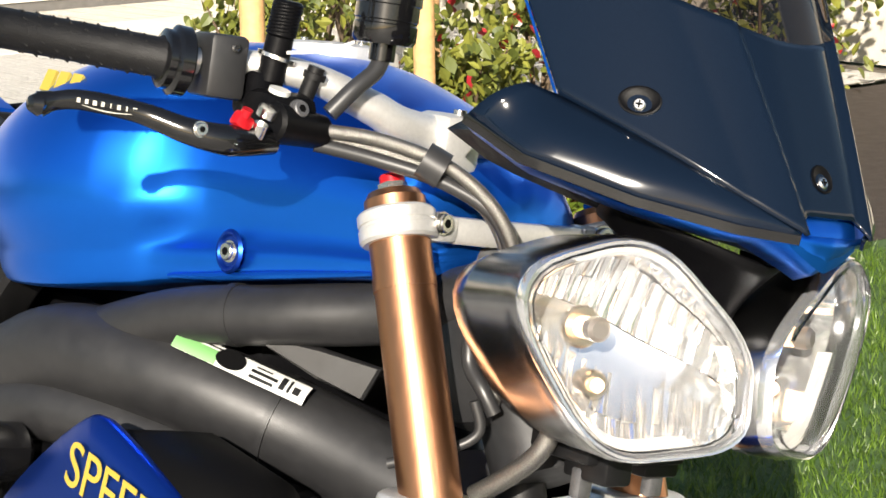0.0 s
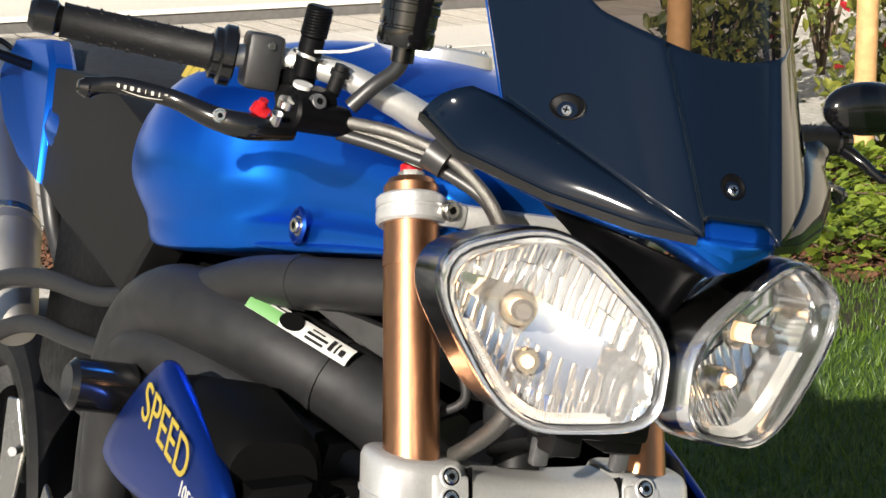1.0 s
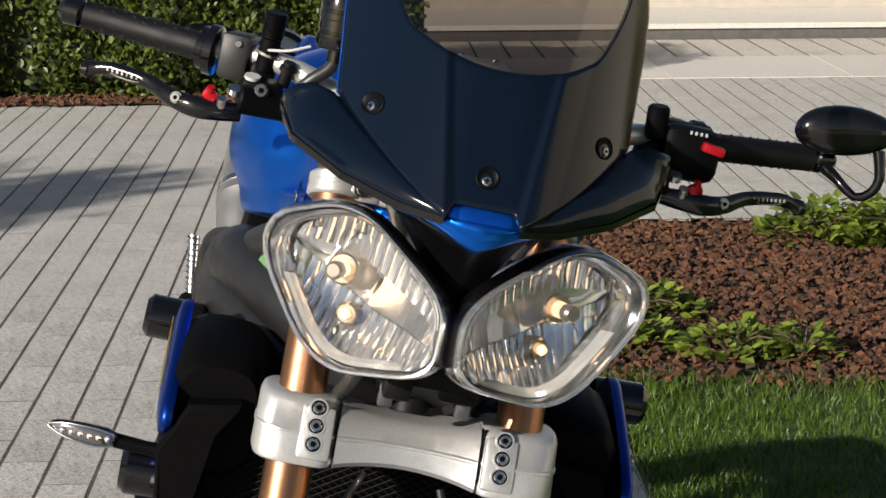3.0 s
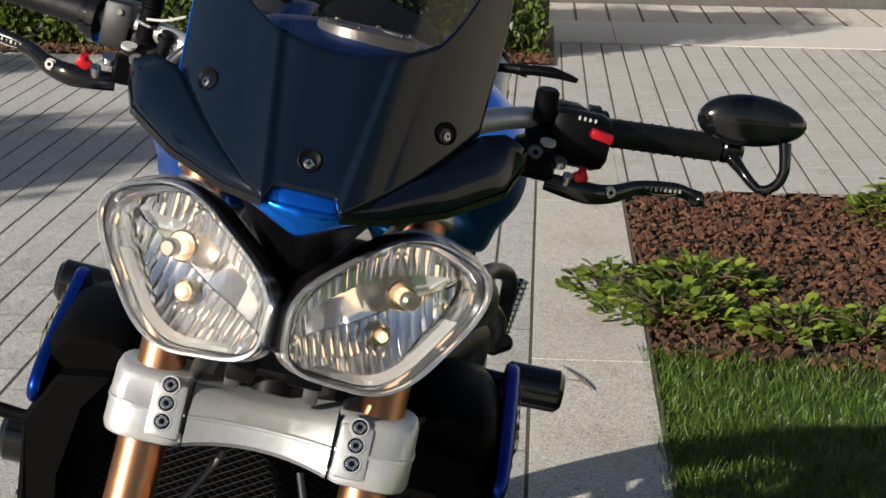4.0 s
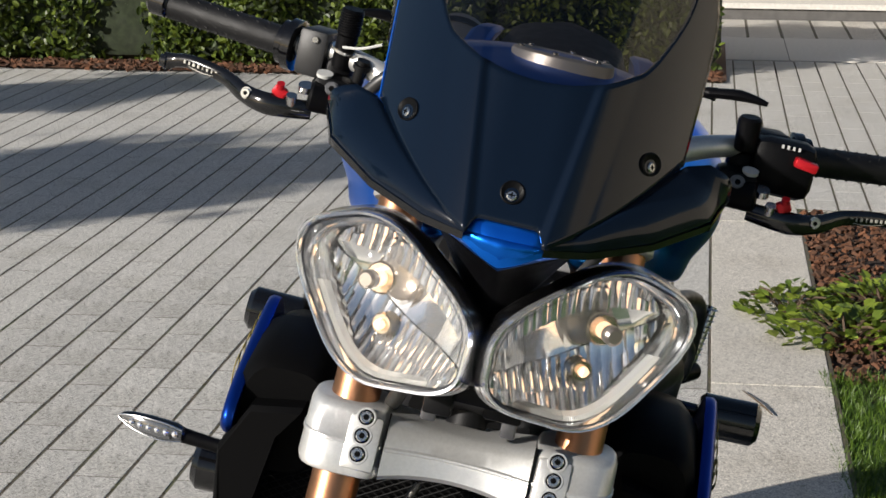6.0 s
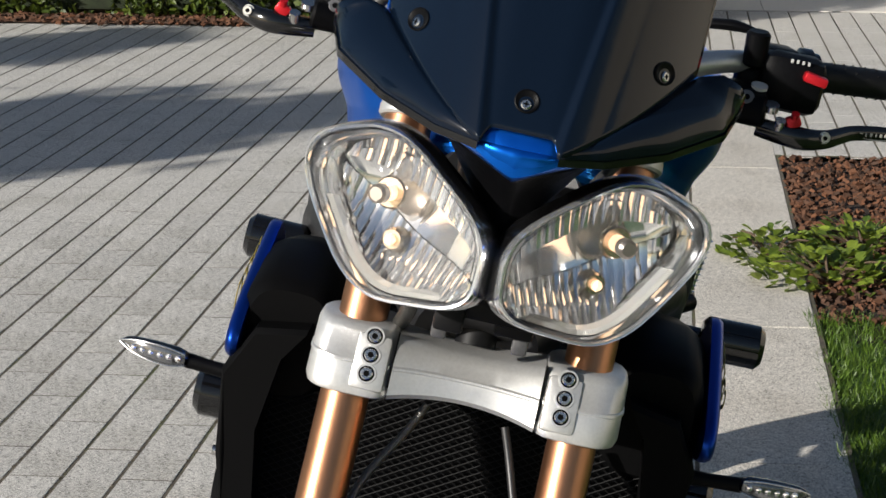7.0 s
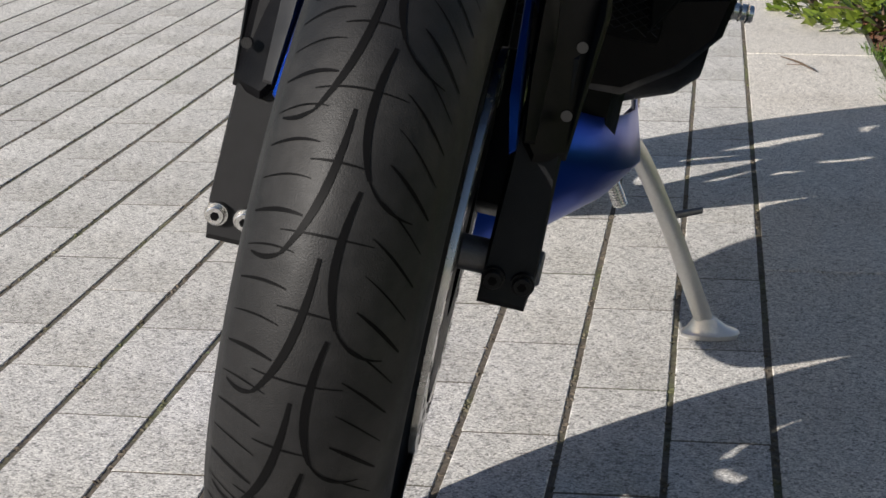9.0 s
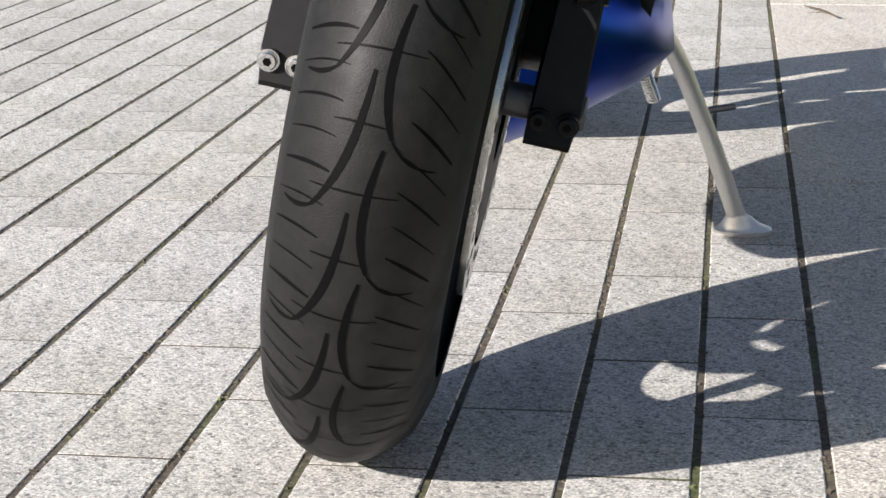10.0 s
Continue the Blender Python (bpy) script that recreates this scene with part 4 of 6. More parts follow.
    lev = Mesh().tube([(s * 0.240, 0.352, 1.092), (s * 0.285, 0.346, 1.090), (s * 0.315, 0.360, 1.093), (s * 0.345, 0.385, 1.102), (s * 0.385, 0.403, 1.106), (s * 0.405, 0.411, 1.103), (s * 0.416, 0.415, 1.099)],
                      [0.010, 0.0125, 0.0105, 0.0085, 0.0080, 0.0075, 0.0105], 16, 6, flat=(0.75, 1.0))
    lv = part("lever", lev, GLOSS, bike, "gloss black folding lever")
    part("lever_tip", Mesh().lathe([(-0.009, 0.0), (-0.007, 0.006), (0.0, 0.0095), (0.007, 0.006), (0.009, 0.0)], (s * 0.417, 0.4155, 1.099), n=18), GLOSS, lv)
    bolt((s * 0.312, 0.349, 1.096), (s * 0.2, -1, 0.1), 0.0052, lv)
    bars = Mesh()
    for i, (w, h) in enumerate(((0.0042, 0.0014), (0.0016, 0.0046), (0.0036, 0.0046), (0.0012, 0.0046), (0.0034, 0.0046), (0.0044, 0.0046), (0.0034, 0.0046), (0.0036, 0.0046))):
        t = i / 7
        bars.box((s * lerp(0.3535, 0.393, t), lerp(0.3803, 0.3985, t) - 0.0008, lerp(1.1036, 1.1060, t) + (0.0014 if i == 0 else 0)), (w * 0.72, 0.0012, h * 0.80), 0.0, Matrix.Rotation(s * 0.42, 3, "Z"))
    bars.tube([(s * lerp(0.356, 0.390, t), lerp(0.3803, 0.3972, t) - 0.0012, lerp(1.1036, 1.1060, t) - 0.0034 - 0.0016 * math.sin(math.pi * t)) for t in (0, 0.25, 0.5, 0.75, 1)], [0.0002, 0.0005, 0.0006, 0.0005, 0.0002], 6, 4)
    part("lever_marking", bars, PRINT, lv, "pale printed marking on the lever")
# threaded mirror boss and brake fluid reservoir on the right
m = Mesh().cyl((-0.222, 0.392, 1.140), (-0.221, 0.387, 1.176), 0.0115, n=18).cyl((-0.221, 0.387, 1.176), (-0.220, 0.383, 1.206), 0.0125, n=18, bevel=0.002)
b = part("mirror_boss", m, BLACK, bike, "black threaded mirror boss")
rib = Mesh()
for i in range(9):
    rib.lathe([(-0.001, 0.0122), (0, 0.0131), (0.001, 0.0122)], lerp(Vector((-0.221, 0.3865, 1.180)), Vector((-0.220, 0.3832, 1.202)), i / 8), axis="z", n=16)
part("thread", rib, BLACK, b)
part("washer", Mesh().cyl((-0.2205, 0.3895, 1.158), (-0.220, 0.389, 1.161), 0.0165, n=24), STEEL, b)
m = Mesh().cyl((-0.200, 0.372, 1.128), (-0.196, 0.366, 1.156), 0.007, n=16).cyl((-0.1975, 0.367, 1.146), (-0.197, 0.366, 1.151), 0.0095, n=20)
part("bleed_nipple", m, DARK, bike)
part("tie_wire", Mesh().tube([(-0.222, 0.374, 1.164), (-0.200, 0.352, 1.170), (-0.178, 0.345, 1.180)], 0.0016, 6, 6), WHITE, bike, "white plastic tie")
res = Mesh().lathe([(0, 0.0), (0, 0.024), (0.004, 0.0265), (0.016, 0.0265), (0.017, 0.0255), (0.019, 0.0255), (0.020, 0.0265), (0.032, 0.0265), (0.033, 0.0280), (0.040, 0.0280), (0.041, 0.0270), (0.043, 0.0270), (0.044, 0.0280), (0.062, 0.0280), (0.066, 0.025), (0.066, 0.0)], (-0.148, 0.345, 1.182), axis="z", n=32)
rv = part("fluid_reservoir", res, GLOSS, bike, "gloss black cylindrical brake fluid reservoir")
part("outlet", Mesh().cyl((-0.148, 0.345, 1.168), (-0.148, 0.345, 1.184), 0.011, n=16), GLOSS, rv)
part("reservoir_hose", Mesh().tube([(-0.148, 0.345, 1.170), (-0.155, 0.343, 1.158), (-0.172, 0.345, 1.142), (-0.188, 0.352, 1.120)], 0.0075, 12, 8), RUBBER_HOSE, bike, "black reservoir hose")
for i, (dy, r, mt) in enumerate(((0.0, 0.0058, BRAID), (0.012, 0.0055, BRAID), (0.006, 0.0062, RUBBER_HOSE))):
    part("brake_hose", Mesh().tube([(-0.192, 0.355 + dy, 1.106 - 0.006 * i), (-0.150, 0.325 + dy, 1.104 - 0.008 * i), (-0.105, 0.285 + dy, 1.088 - 0.006 * i), (-0.070, 0.255 + dy, 1.050), (-0.050, 0.250 + dy, 0.995), (-0.05, 0.26 + dy, 0.90)], r, 12, 8), mt, bike, "braided steel brake hose" if mt is BRAID else "black hose")
part("hose_clip", Mesh().tube([(-0.124, 0.304, 1.094), (-0.110, 0.292, 1.086)], [0.0155, 0.0155], 16, 1), RUBBER_HOSE, bike)
# left switchgear details and bar-end mirror
part("kill_switch", Mesh().box((0.290, 0.364, 1.152), (0.026, 0.016, 0.011), 0.003, Matrix.Rotation(0.15, 3, "Y")), RED, bike, "red switch")
part("switch_body", Mesh().box((0.268, 0.394, 1.140), (0.070, 0.050, 0.062), 0.014).cyl((0.225, 0.385, 1.15), (0.222, 0.38, 1.188), 0.013, n=16, bevel=0.003), BLACK, bike, "black plastic switch cluster")
dots = Mesh()
for i in range(4):
    dots.box((0.262 + 0.006 * i, 0.3685, 1.166), (0.0025, 0.001, 0.004), 0)
part("switch_marks", dots, WHITE, bike)
head = []
for i in range(9):
    t = i / 8
    a = math.pi * t
    rr = math.sin(a) ** 0.6
    head.append([(0.453 + 0.062 * rr * math.cos(b) * (1.0 + 0.1 * math.cos(b)), 0.445 + 0.020 * -math.cos(a), 1.195 + 0.030 * rr * math.sin(b) + 0.10 * 0.060 * rr * math.cos(b)) for b in (2 * math.pi * k / 28 for k in range(28))])
mir = part("mirror_head", Mesh().rings(head), GLOSS, bike, "gloss black oval bar-end mirror")
part("mirror_stem", Mesh().tube([(0.452, 0.470, 1.146), (0.464, 0.448, 1.136), (0.484, 0.436, 1.122), (0.500, 0.430, 1.131), (0.506, 0.428, 1.150), (0.500, 0.436, 1.180)], [0.009, 0.0062, 0.0055, 0.0058, 0.0062, 0.0075], 12, 2), GLOSS, mir, "bent black mirror stem")

# headlights
FACE = [Vector(p) for p in ((-0.208, 0.100, 1.024), (-0.111, 0.052, 1.066), (-0.014, 0.031, 0.990), (-0.016, 0.024, 0.918), (-0.124, 0.062, 0.900))]
FC = sum(FACE, Vector()) / 5
FN = Vector((-0.37, -1.0, 0.08)).normalized()


def rounded(poly, n=8, cut=0.34):
    """The outline with its corners drawn as curves."""
    out = []
    k = len(poly)
    for i in range(k):
        a, b, c = poly[i - 1], poly[i], poly[(i + 1) % k]
        cu = cut * (1.35 if i == 0 else 1.0)
        p0, p2 = lerp(b, a, cu), lerp(b, c, cu)
        for j in range(n):
            t = j / (n - 1)
            out.append((1 - t) ** 2 * p0 + 2 * t * (1 - t) * b + t * t * p2)
    return out


BIG = [FC + (p - FC) * 1.09 for p in FACE]
EDGE = rounded(BIG)


def ring_at(scale, push, base=None):
    return [FC + (p - FC) * scale + FN * push for p in (base or EDGE)]


def headlight(s):
    flip = (lambda m: m) if s < 0 else (lambda m: m.mirrored())
    shell_rings = [ring_at(1.0, -0.004), ring_at(1.025, -0.014), ring_at(1.02, -0.030)]
    for t, sc in ((0.35, 0.97), (0.65, 0.85), (0.9, 0.64), (1.0, 0.45)):
        shell_rings.append([FC + (p - FC) * sc + Vector((0.010 * t, 0.125 * t + 0.02, -0.010 * t)) for p in EDGE])
    shell = part("headlight", flip(Mesh().rings(shell_rings, caps=(False, True))), SHELL, bike, "headlight in a dark chromed shell")
    rimm = Mesh().rings([ring_at(1.0, -0.006), ring_at(1.004, 0.002), ring_at(0.985, 0.007), ring_at(0.955, 0.006), ring_at(0.94, 0.000), ring_at(0.93, -0.008)], caps=(False, False))
    part("rim", flip(rimm), CHROME, shell, "polished headlight rim")
    # satin bezel narrowing to the mirror's opening, which sits low and towards the middle
    ex = (FACE[2] - FACE[0]).normalized()
    ez = FN.cross(ex).normalized()
    if ez.z < 0:
        ez = -ez
    off = ex * 0.003 - ez * 0.002
    hole = [FC + (p - FC) * 0.892 + off for p in EDGE]
    inset = lambda sc, push, pts=hole: [FC + off + (p - FC - off) * sc + FN * push for p in pts]
    mid = [lerp(p, q, 0.5) for p, q in zip(ring_at(0.925, 0.001), inset(1.0, -0.006))]
    bezel = Mesh().rings([ring_at(0.94, -0.004), ring_at(0.925, 0.001), mid, inset(1.0, -0.006), inset(0.985, -0.016)], caps=(False, False))
    part("bezel", flip(bezel), BEZEL, shell, "satin silver bezel inside the lens")
    lens_rings = []
    for t in range(9):
        q = t / 8
        lens_rings.append(ring_at(0.955 * (1 - q) + 0.02 * q, 0.004 + 0.024 * (1 - (1 - q) ** 2)))
    lens = part("lens", flip(Mesh().rings(lens_rings, caps=(False, True))), LENS, shell, "clear domed lens")
    lens.visible_shadow = False
    bead = Mesh().rings([ring_at(0.962, 0.003), ring_at(0.958, 0.009), ring_at(0.930, 0.012), ring_at(0.925, 0.008)], caps=(False, False))
    part("lens_bead", flip(bead), LENS, shell).visible_shadow = False
    # mirror bowl: upright flutes above and below, broad plain facets between them
    uv = [((p - FC).dot(ex), (p - FC).dot(ez)) for p in inset(0.99, 0.0)]
    bulb_at = Vector((-0.110, 0.11, 0.990))
    bu, bv = (bulb_at - FC).dot(ex), (bulb_at - FC).dot(ez)
    lo, hi = min(u for u, v in uv), max(u for u, v in uv)

    def span(u):
        ys = []
        for i in range(len(uv)):
            (u0, v0), (u1, v1) = uv[i - 1], uv[i]
            if (u0 - u) * (u1 - u) <= 0 and abs(u1 - u0) > 1e-7:
                ys.append(v0 + (v1 - v0) * (u - u0) / (u1 - u0))
        return (min(ys), max(ys)) if len(ys) > 1 else (0, 0)

    def bowl(u, v):
        d = math.hypot((u - bu) / 0.105, (v - bv) / 0.095)
        return -0.010 - 0.060 * max(0.0, 1 - d * d * 0.72) ** 1.15

    rg = random.Random(12)
    refl = Mesh()
    for t0, t1, cols, swell_by, tip, sink in ((0.0, 0.16, 17, 0.0017, 0.0005, 0.0012), (0.16, 0.40, 17, 0.0012, 0.0008, 0.0), (0.40, 0.66, 4, 0.0, 0.0012, 0.003), (0.66, 0.84, 17, 0.0016, 0.0006, 0.0), (0.84, 1.0, 17, 0.0019, 0.0008, 0.0012)):
        for c in range(cols):
            strips = []
            lean, slant = rg.uniform(-tip, tip), rg.uniform(-tip, tip) * 0.7
            for k in range(5):
                u = min(hi - 2e-4, max(lo + 2e-4, lerp(lo, hi, (c + k / 4) / cols)))
                a, b = span(u)
                q = k / 2 - 1
                swell = swell_by * (1 - q * q) - sink
                strips.append([FC + ex * u + ez * lerp(a, b, t) + FN * (bowl(u, lerp(a, b, t)) + swell + lean * (2 * (t - t0) / (t1 - t0) - 1) + slant * q) for t in (lerp(t0, t1, i / 6) for i in range(7))])
            refl.rings(strips, caps=(False, False), closed=False)
    part("reflector", flip(refl), REFLECT, shell, "fluted mirror reflector", sharp=24)
    # finely ribbed border along the lower and inner edge of the lens
    ring, walkway = inset(0.995, 0.0), []
    for i in range(len(ring)):
        p, q = ring[i], ring[(i + 1) % len(ring)]
        n = max(1, round((q - p).length / 0.0011))
        walkway += [lerp(p, q, k / n) for k in range(n)]
    low = [p for p in walkway if (p - FC).dot(ez) < -0.012 or (p - FC).dot(ex) > 0.070]
    cut = max(range(len(low)), key=lambda i: (low[i] - low[i - 1]).length)
    low = low[cut:] + low[:cut]
    c0 = FC + off
    ribs = Mesh().rings([[c0 + (p - c0) * sc + FN * (push + 0.0012 * (i % 2)) for i, p in enumerate(low)] for sc, push in ((0.99, -0.010), (0.93, -0.013), (0.88, -0.020))], caps=(False, False), closed=False)
    part("ribbed_border", flip(ribs), PRISM, shell, "finely ribbed border", sharp=15)
    well = Mesh().rings([ring_at(0.90, -0.008), ring_at(0.89, -0.05), ring_at(0.70, -0.088), ring_at(0.30, -0.094)], caps=(False, True))
    part("reflector_back", flip(well), REFLECT, shell)
    # main bulb with its shield, and the small parking bulb below
    c = Vector((-0.110, 0.112, 0.990))
    m = Mesh().cyl(c + FN * -0.004, c + FN * 0.004, 0.0165, n=28, bevel=0.002)
    part("bulb_socket", flip(m), BRASS, shell)
    part("bulb", flip(Mesh().cyl(c, c + FN * 0.022, 0.0085, n=20, bevel=0.002)), BULB, shell, "warm lit headlight bulb")
    part("bulb_shield", flip(Mesh().cyl(c + FN * 0.020, c + FN * 0.036, 0.0095, n=20, bevel=0.003)), BULBTIP, shell, "grey bulb shield")
    c = Vector((-0.100, 0.098, 0.948))
    part("parking_bulb_socket", flip(Mesh().cyl(c + FN * -0.02, c, 0.0115, n=20, bevel=0.002)), BRASS, shell)
    part("parking_bulb", flip(Mesh().lathe([(-0.006, 0.0), (-0.004, 0.004), (0, 0.006), (0.004, 0.004), (0.006, 0.0)], c + FN * 0.004, n=16)), BULB, shell, "small amber-lit parking bulb")
    return shell


SHELL = mat("dark_chromed_shell", (0.30, 0.30, 0.31), 0.22, 1.0, vary=0.05, scale=60)
for s in (-1, 1):
    headlight(s)
m = Mesh().box((0, 0.165, 0.965), (0.05, 0.10, 0.12), 0.012)
part("headlight_bracket", m, BLACK, bike, "black headlight bracket")
rows = []
for k in range(9):
    # a V-shaped sheet from the foot of the nose down between the lamps
    rows.append([lerp(Vector((0.108 * q, 0.016 + 0.078 * q * q, 1.054 + 0.033 * abs(q) ** 1.3)) + Vector((0, 0.014, 0)), Vector((0.075 * q, 0.082 + 0.05 * q * q, 0.972 + 0.098 * abs(q))), k / 8) + Vector((0, 0.010 * math.sin(math.pi * k / 8), 0)) for q in (lerp(-1, 1, j / 24) for j in range(25))])
cowl = part("inner_cowl", Mesh().rings(rows, caps=(False, False), closed=False), BLACK, bike, "black inner cowl between the headlights", sharp=50)
cowl.modifiers.new("thickness", "SOLIDIFY").thickness = 0.003
m = Mesh().box((0, 0.170, 0.888), (0.115, 0.070, 0.026), 0.006).box((-0.03, 0.15, 0.874), (0.03, 0.05, 0.026), 0.004).box((0.035, 0.16, 0.876), (0.04, 0.04, 0.024), 0.004)
br = part("light_mount", m, DARK, bike, "dark grey headlight mount")
for x in (-0.038, 0.044):
    part("tab", Mesh().box((x, 0.158, 0.858), (0.016, 0.012, 0.026), 0.003), GREYMETAL, br)
# screen with its folded wings
def screen_y(x, z):
    return -0.026 + 0.50 * (z - 1.085) + 7.0 * max(0.0, abs(x) - 0.02) ** 2


def screen_half(z):
    """Half the width at a height."""
    if z < 1.160:
        return lerp(0.036, 0.150, ((z - 1.084) / 0.076) ** 0.85)
    return 0.150 + 0.006 * min(1.0, max(0.0, (z - 1.16) / 0.09)) - 0.05 * max(0.0, (z - 1.28) / 0.1) ** 2


def tint_line(x):
    return 1.222 + 0.030 * (x / 0.10) ** 2 + 0.10 * max(0.0, (abs(x) - 0.085) / 0.06) ** 1.5


def screen_foot(x):
    """The lower edge: a notch over the nose between two points, then the fold towards the wing."""
    x = abs(x)
    if x < 0.0365:
        return lerp(1.0975, 1.0805, max(0.0, min(1.0, (x - 0.0265) / 0.010)) ** 1.6)
    return max(1.0805, 1.084 + 0.076 * (max(0.0, x - 0.036) / 0.114) ** (1 / 0.85))


def screen_patch(lower):
    rows = []
    for i in range(25):
        row = []
        for j in range(121):
            q = lerp(-1, 1, j / 120)
            top = min(tint_line(q * 0.145), 1.372)
            z = lerp(screen_foot(q * 0.150), top, i / 24) if lower else lerp(top, 1.375, i / 24)
            x = q * (screen_half(z) if z > 1.16 else 0.150)
            at = lerp(0.036, 0.066, (z - 1.084) / 0.2)
            ridge = 0.0075 * max(0.0, 1 - abs(abs(x) - at) / (0.030 if abs(x) > at else 0.007))
            row.append((x, screen_y(x, z) - ridge, z))
        rows.append(row)
    return Mesh().rings(rows, caps=(False, False), closed=False)


scr = part("flyscreen", screen_patch(True), SCREEN, bike, "dark tinted glossy flyscreen", sharp=60)
scr.modifiers.new("thickness", "SOLIDIFY").thickness = 0.003
up = part("clear_top", screen_patch(False), SMOKE, scr, "smoked see-through upper screen", sharp=60)
up.visible_shadow = False
FOLD = [Vector((x, screen_y(x, screen_foot(x)) - 0.0004, screen_foot(x))) for x in (-0.0368, -0.050, -0.065, -0.080, -0.095, -0.110, -0.125, -0.140, -0.150)] + [Vector((-0.175, 0.138, 1.166))]
LOW = [Vector(p) for p in ((-0.037, -0.024, 1.082), (-0.078, 0.000, 1.084), (-0.135, 0.052, 1.094), (-0.188, 0.118, 1.113), (-0.203, 0.168, 1.136))]


def along(pts, t):
    t *= len(pts) - 1
    k = min(int(t), len(pts) - 2)
    return lerp(pts[k], pts[k + 1], t - k)


rows = []
for i in range(9):
    q = i / 8
    rows.append([lerp(along(FOLD, k / 20), along(LOW, k / 20), q) + Vector((-0.008, -0.006, 0.004)) * math.sin(math.pi * q) * (k / 20) for k in range(21)])
wing = Mesh().rings(rows, caps=(False, False), closed=False)
for w in sides("screen_wing", wing, SCREEN, scr, "folded dark side wing"):
    w.modifiers.new("thickness", "SOLIDIFY").thickness = 0.003
lip = Mesh().rings([[along(LOW, k / 24) + Vector(d) for d in ((0, -0.0008, 0.0006), (0, 0.0005, -0.0065), (0, 0.004, -0.0065), (0, 0.003, 0.0006))] for k in range(25)])
sides("wing_lip", lip, GLOSS, scr, "thick dark lower edge")
# blue strip painted for the light caught in the acrylic edge
strip = Mesh().rings([[Vector((-screen_half(z) - d, screen_y(screen_half(z), z) + e, z)) for d, e in ((0.0003, 0.0005), (0.0012, 0.001), (0.0012, 0.003), (0.0, 0.003))] for z in (lerp(1.160, 1.36, i / 12) for i in range(13))])
part("screen_edge", strip, BLUE, scr, "blue strip painting the light caught in the screen edge")
for x, z in ((-0.117, 1.1605), (0.117, 1.1605), (-0.002, 1.1215)):
    # an oval sunk cup with the screw in its lower half
    r = 0.0050
    n = Vector((14.0 * math.copysign(max(0.0, abs(x) - 0.02), x), -1, 0.50)).normalized()
    across = n.cross(Vector((0, 0, 1))).normalized()
    rise = across.cross(n).normalized()
    if rise.z < 0:
        rise = -rise
    p = Vector((x, screen_y(x, z), z))
    wide = 1.45 if abs(x) > 0.05 else 1.0
    oval = lambda k, up, out: [p + n * out + rise * up + across * r * k * wide * math.cos(t) + rise * r * k * math.sin(t) for t in (2 * math.pi * i / 32 for i in range(32))]
    c = part("screw_cup", Mesh().rings([oval(2.25, 0.003, -0.003), oval(2.25, 0.003, 0.0012), oval(2.05, 0.003, 0.0016), oval(1.85, 0.0025, 0.0008), oval(1.1, 0.0, -0.0004)], caps=(False, True)), BLACK, scr)
    part("screw", Mesh().cyl(p - n * 0.001, p + n * 0.0022, r, n=20, bevel=0.0012), STEEL, c)
    # black bars on the head paint the shade in its cross slot
    cross = Mesh()
    spin = Matrix((tuple(across), tuple(n), tuple(rise))).transposed()
    for a in (0, 1):
        cross.box(p + n * 0.0024, (r * 1.1 if a else r * 0.26, 0.0006, r * 0.26 if a else r * 1.1), 0, spin)
    part("slot", cross, GROOVE, c)
rows = []
full = [Vector((-v.x, v.y, v.z)) for v in LOW[::-1]][:-1] + [Vector((0.02, -0.0235, 1.085)), Vector((0, -0.026, 1.086)), Vector((-0.02, -0.0235, 1.085))] + LOW[1:]
for dx, dy, dz in ((0.988, 0.004, -0.002), (0.970, 0.004, -0.008), (0.94, 0.008, -0.015), (0.88, 0.018, -0.021), (0.80, 0.034, -0.025)):
    rows.append([Vector((v.x * dx, v.y + dy, v.z + dz * lerp(1.45, 0.45, min(1.0, abs(v.x) / 0.06)))) for v in (along(full, k / 48) for k in range(49))])
nose = part("nose_cowl", Mesh().rings(rows, caps=(False, False), closed=False), BLUE, bike, "blue painted nose cowl under the screen", sharp=50)
nose.modifiers.new("thickness", "SOLIDIFY").thickness = 0.003
bulge = [[(0.0375 * q, lerp(-0.0195, -0.0120, (k / 12) ** 2) - 0.0030 * math.sin(math.pi * min(1.0, k / 10)) * (1 - q * q) + 0.004 * q * q, lerp(1.0560 + 0.018 * abs(q) ** 1.3, 1.1020, k / 12)) for q in (lerp(-1, 1, j / 24) for j in range(25))] for k in range(13)]
part("nose_bulge", Mesh().rings(bulge, caps=(False, False), closed=False), BLUE, nose, "bright blue nose showing in the notch of the screen", sharp=60)
m = Mesh().rings([[Vector((v.x * 0.80, v.y + 0.034, v.z - 0.025 * lerp(1.45, 0.45, min(1.0, abs(v.x) / 0.06)))) for v in (along(full, k / 24) for k in range(25))], [Vector((v.x * 0.66, v.y + 0.10, v.z - 0.014)) for v in (along(full, k / 24) for k in range(25))],
                  [Vector((v.x * 0.5, v.y * 0.5 + 0.20, v.z - 0.005)) for v in (along(full, k / 24) for k in range(25))]], caps=(False, False), closed=False)
part("dash_underside", m, BLACK, bike)
part("instrument_panel", Mesh().box((0, 0.195, 1.115), (0.15, 0.06, 0.06), 0.02, Matrix.Rotation(radians(-35), 3, "X")), BLACK, bike, "black instrument panel behind the screen")

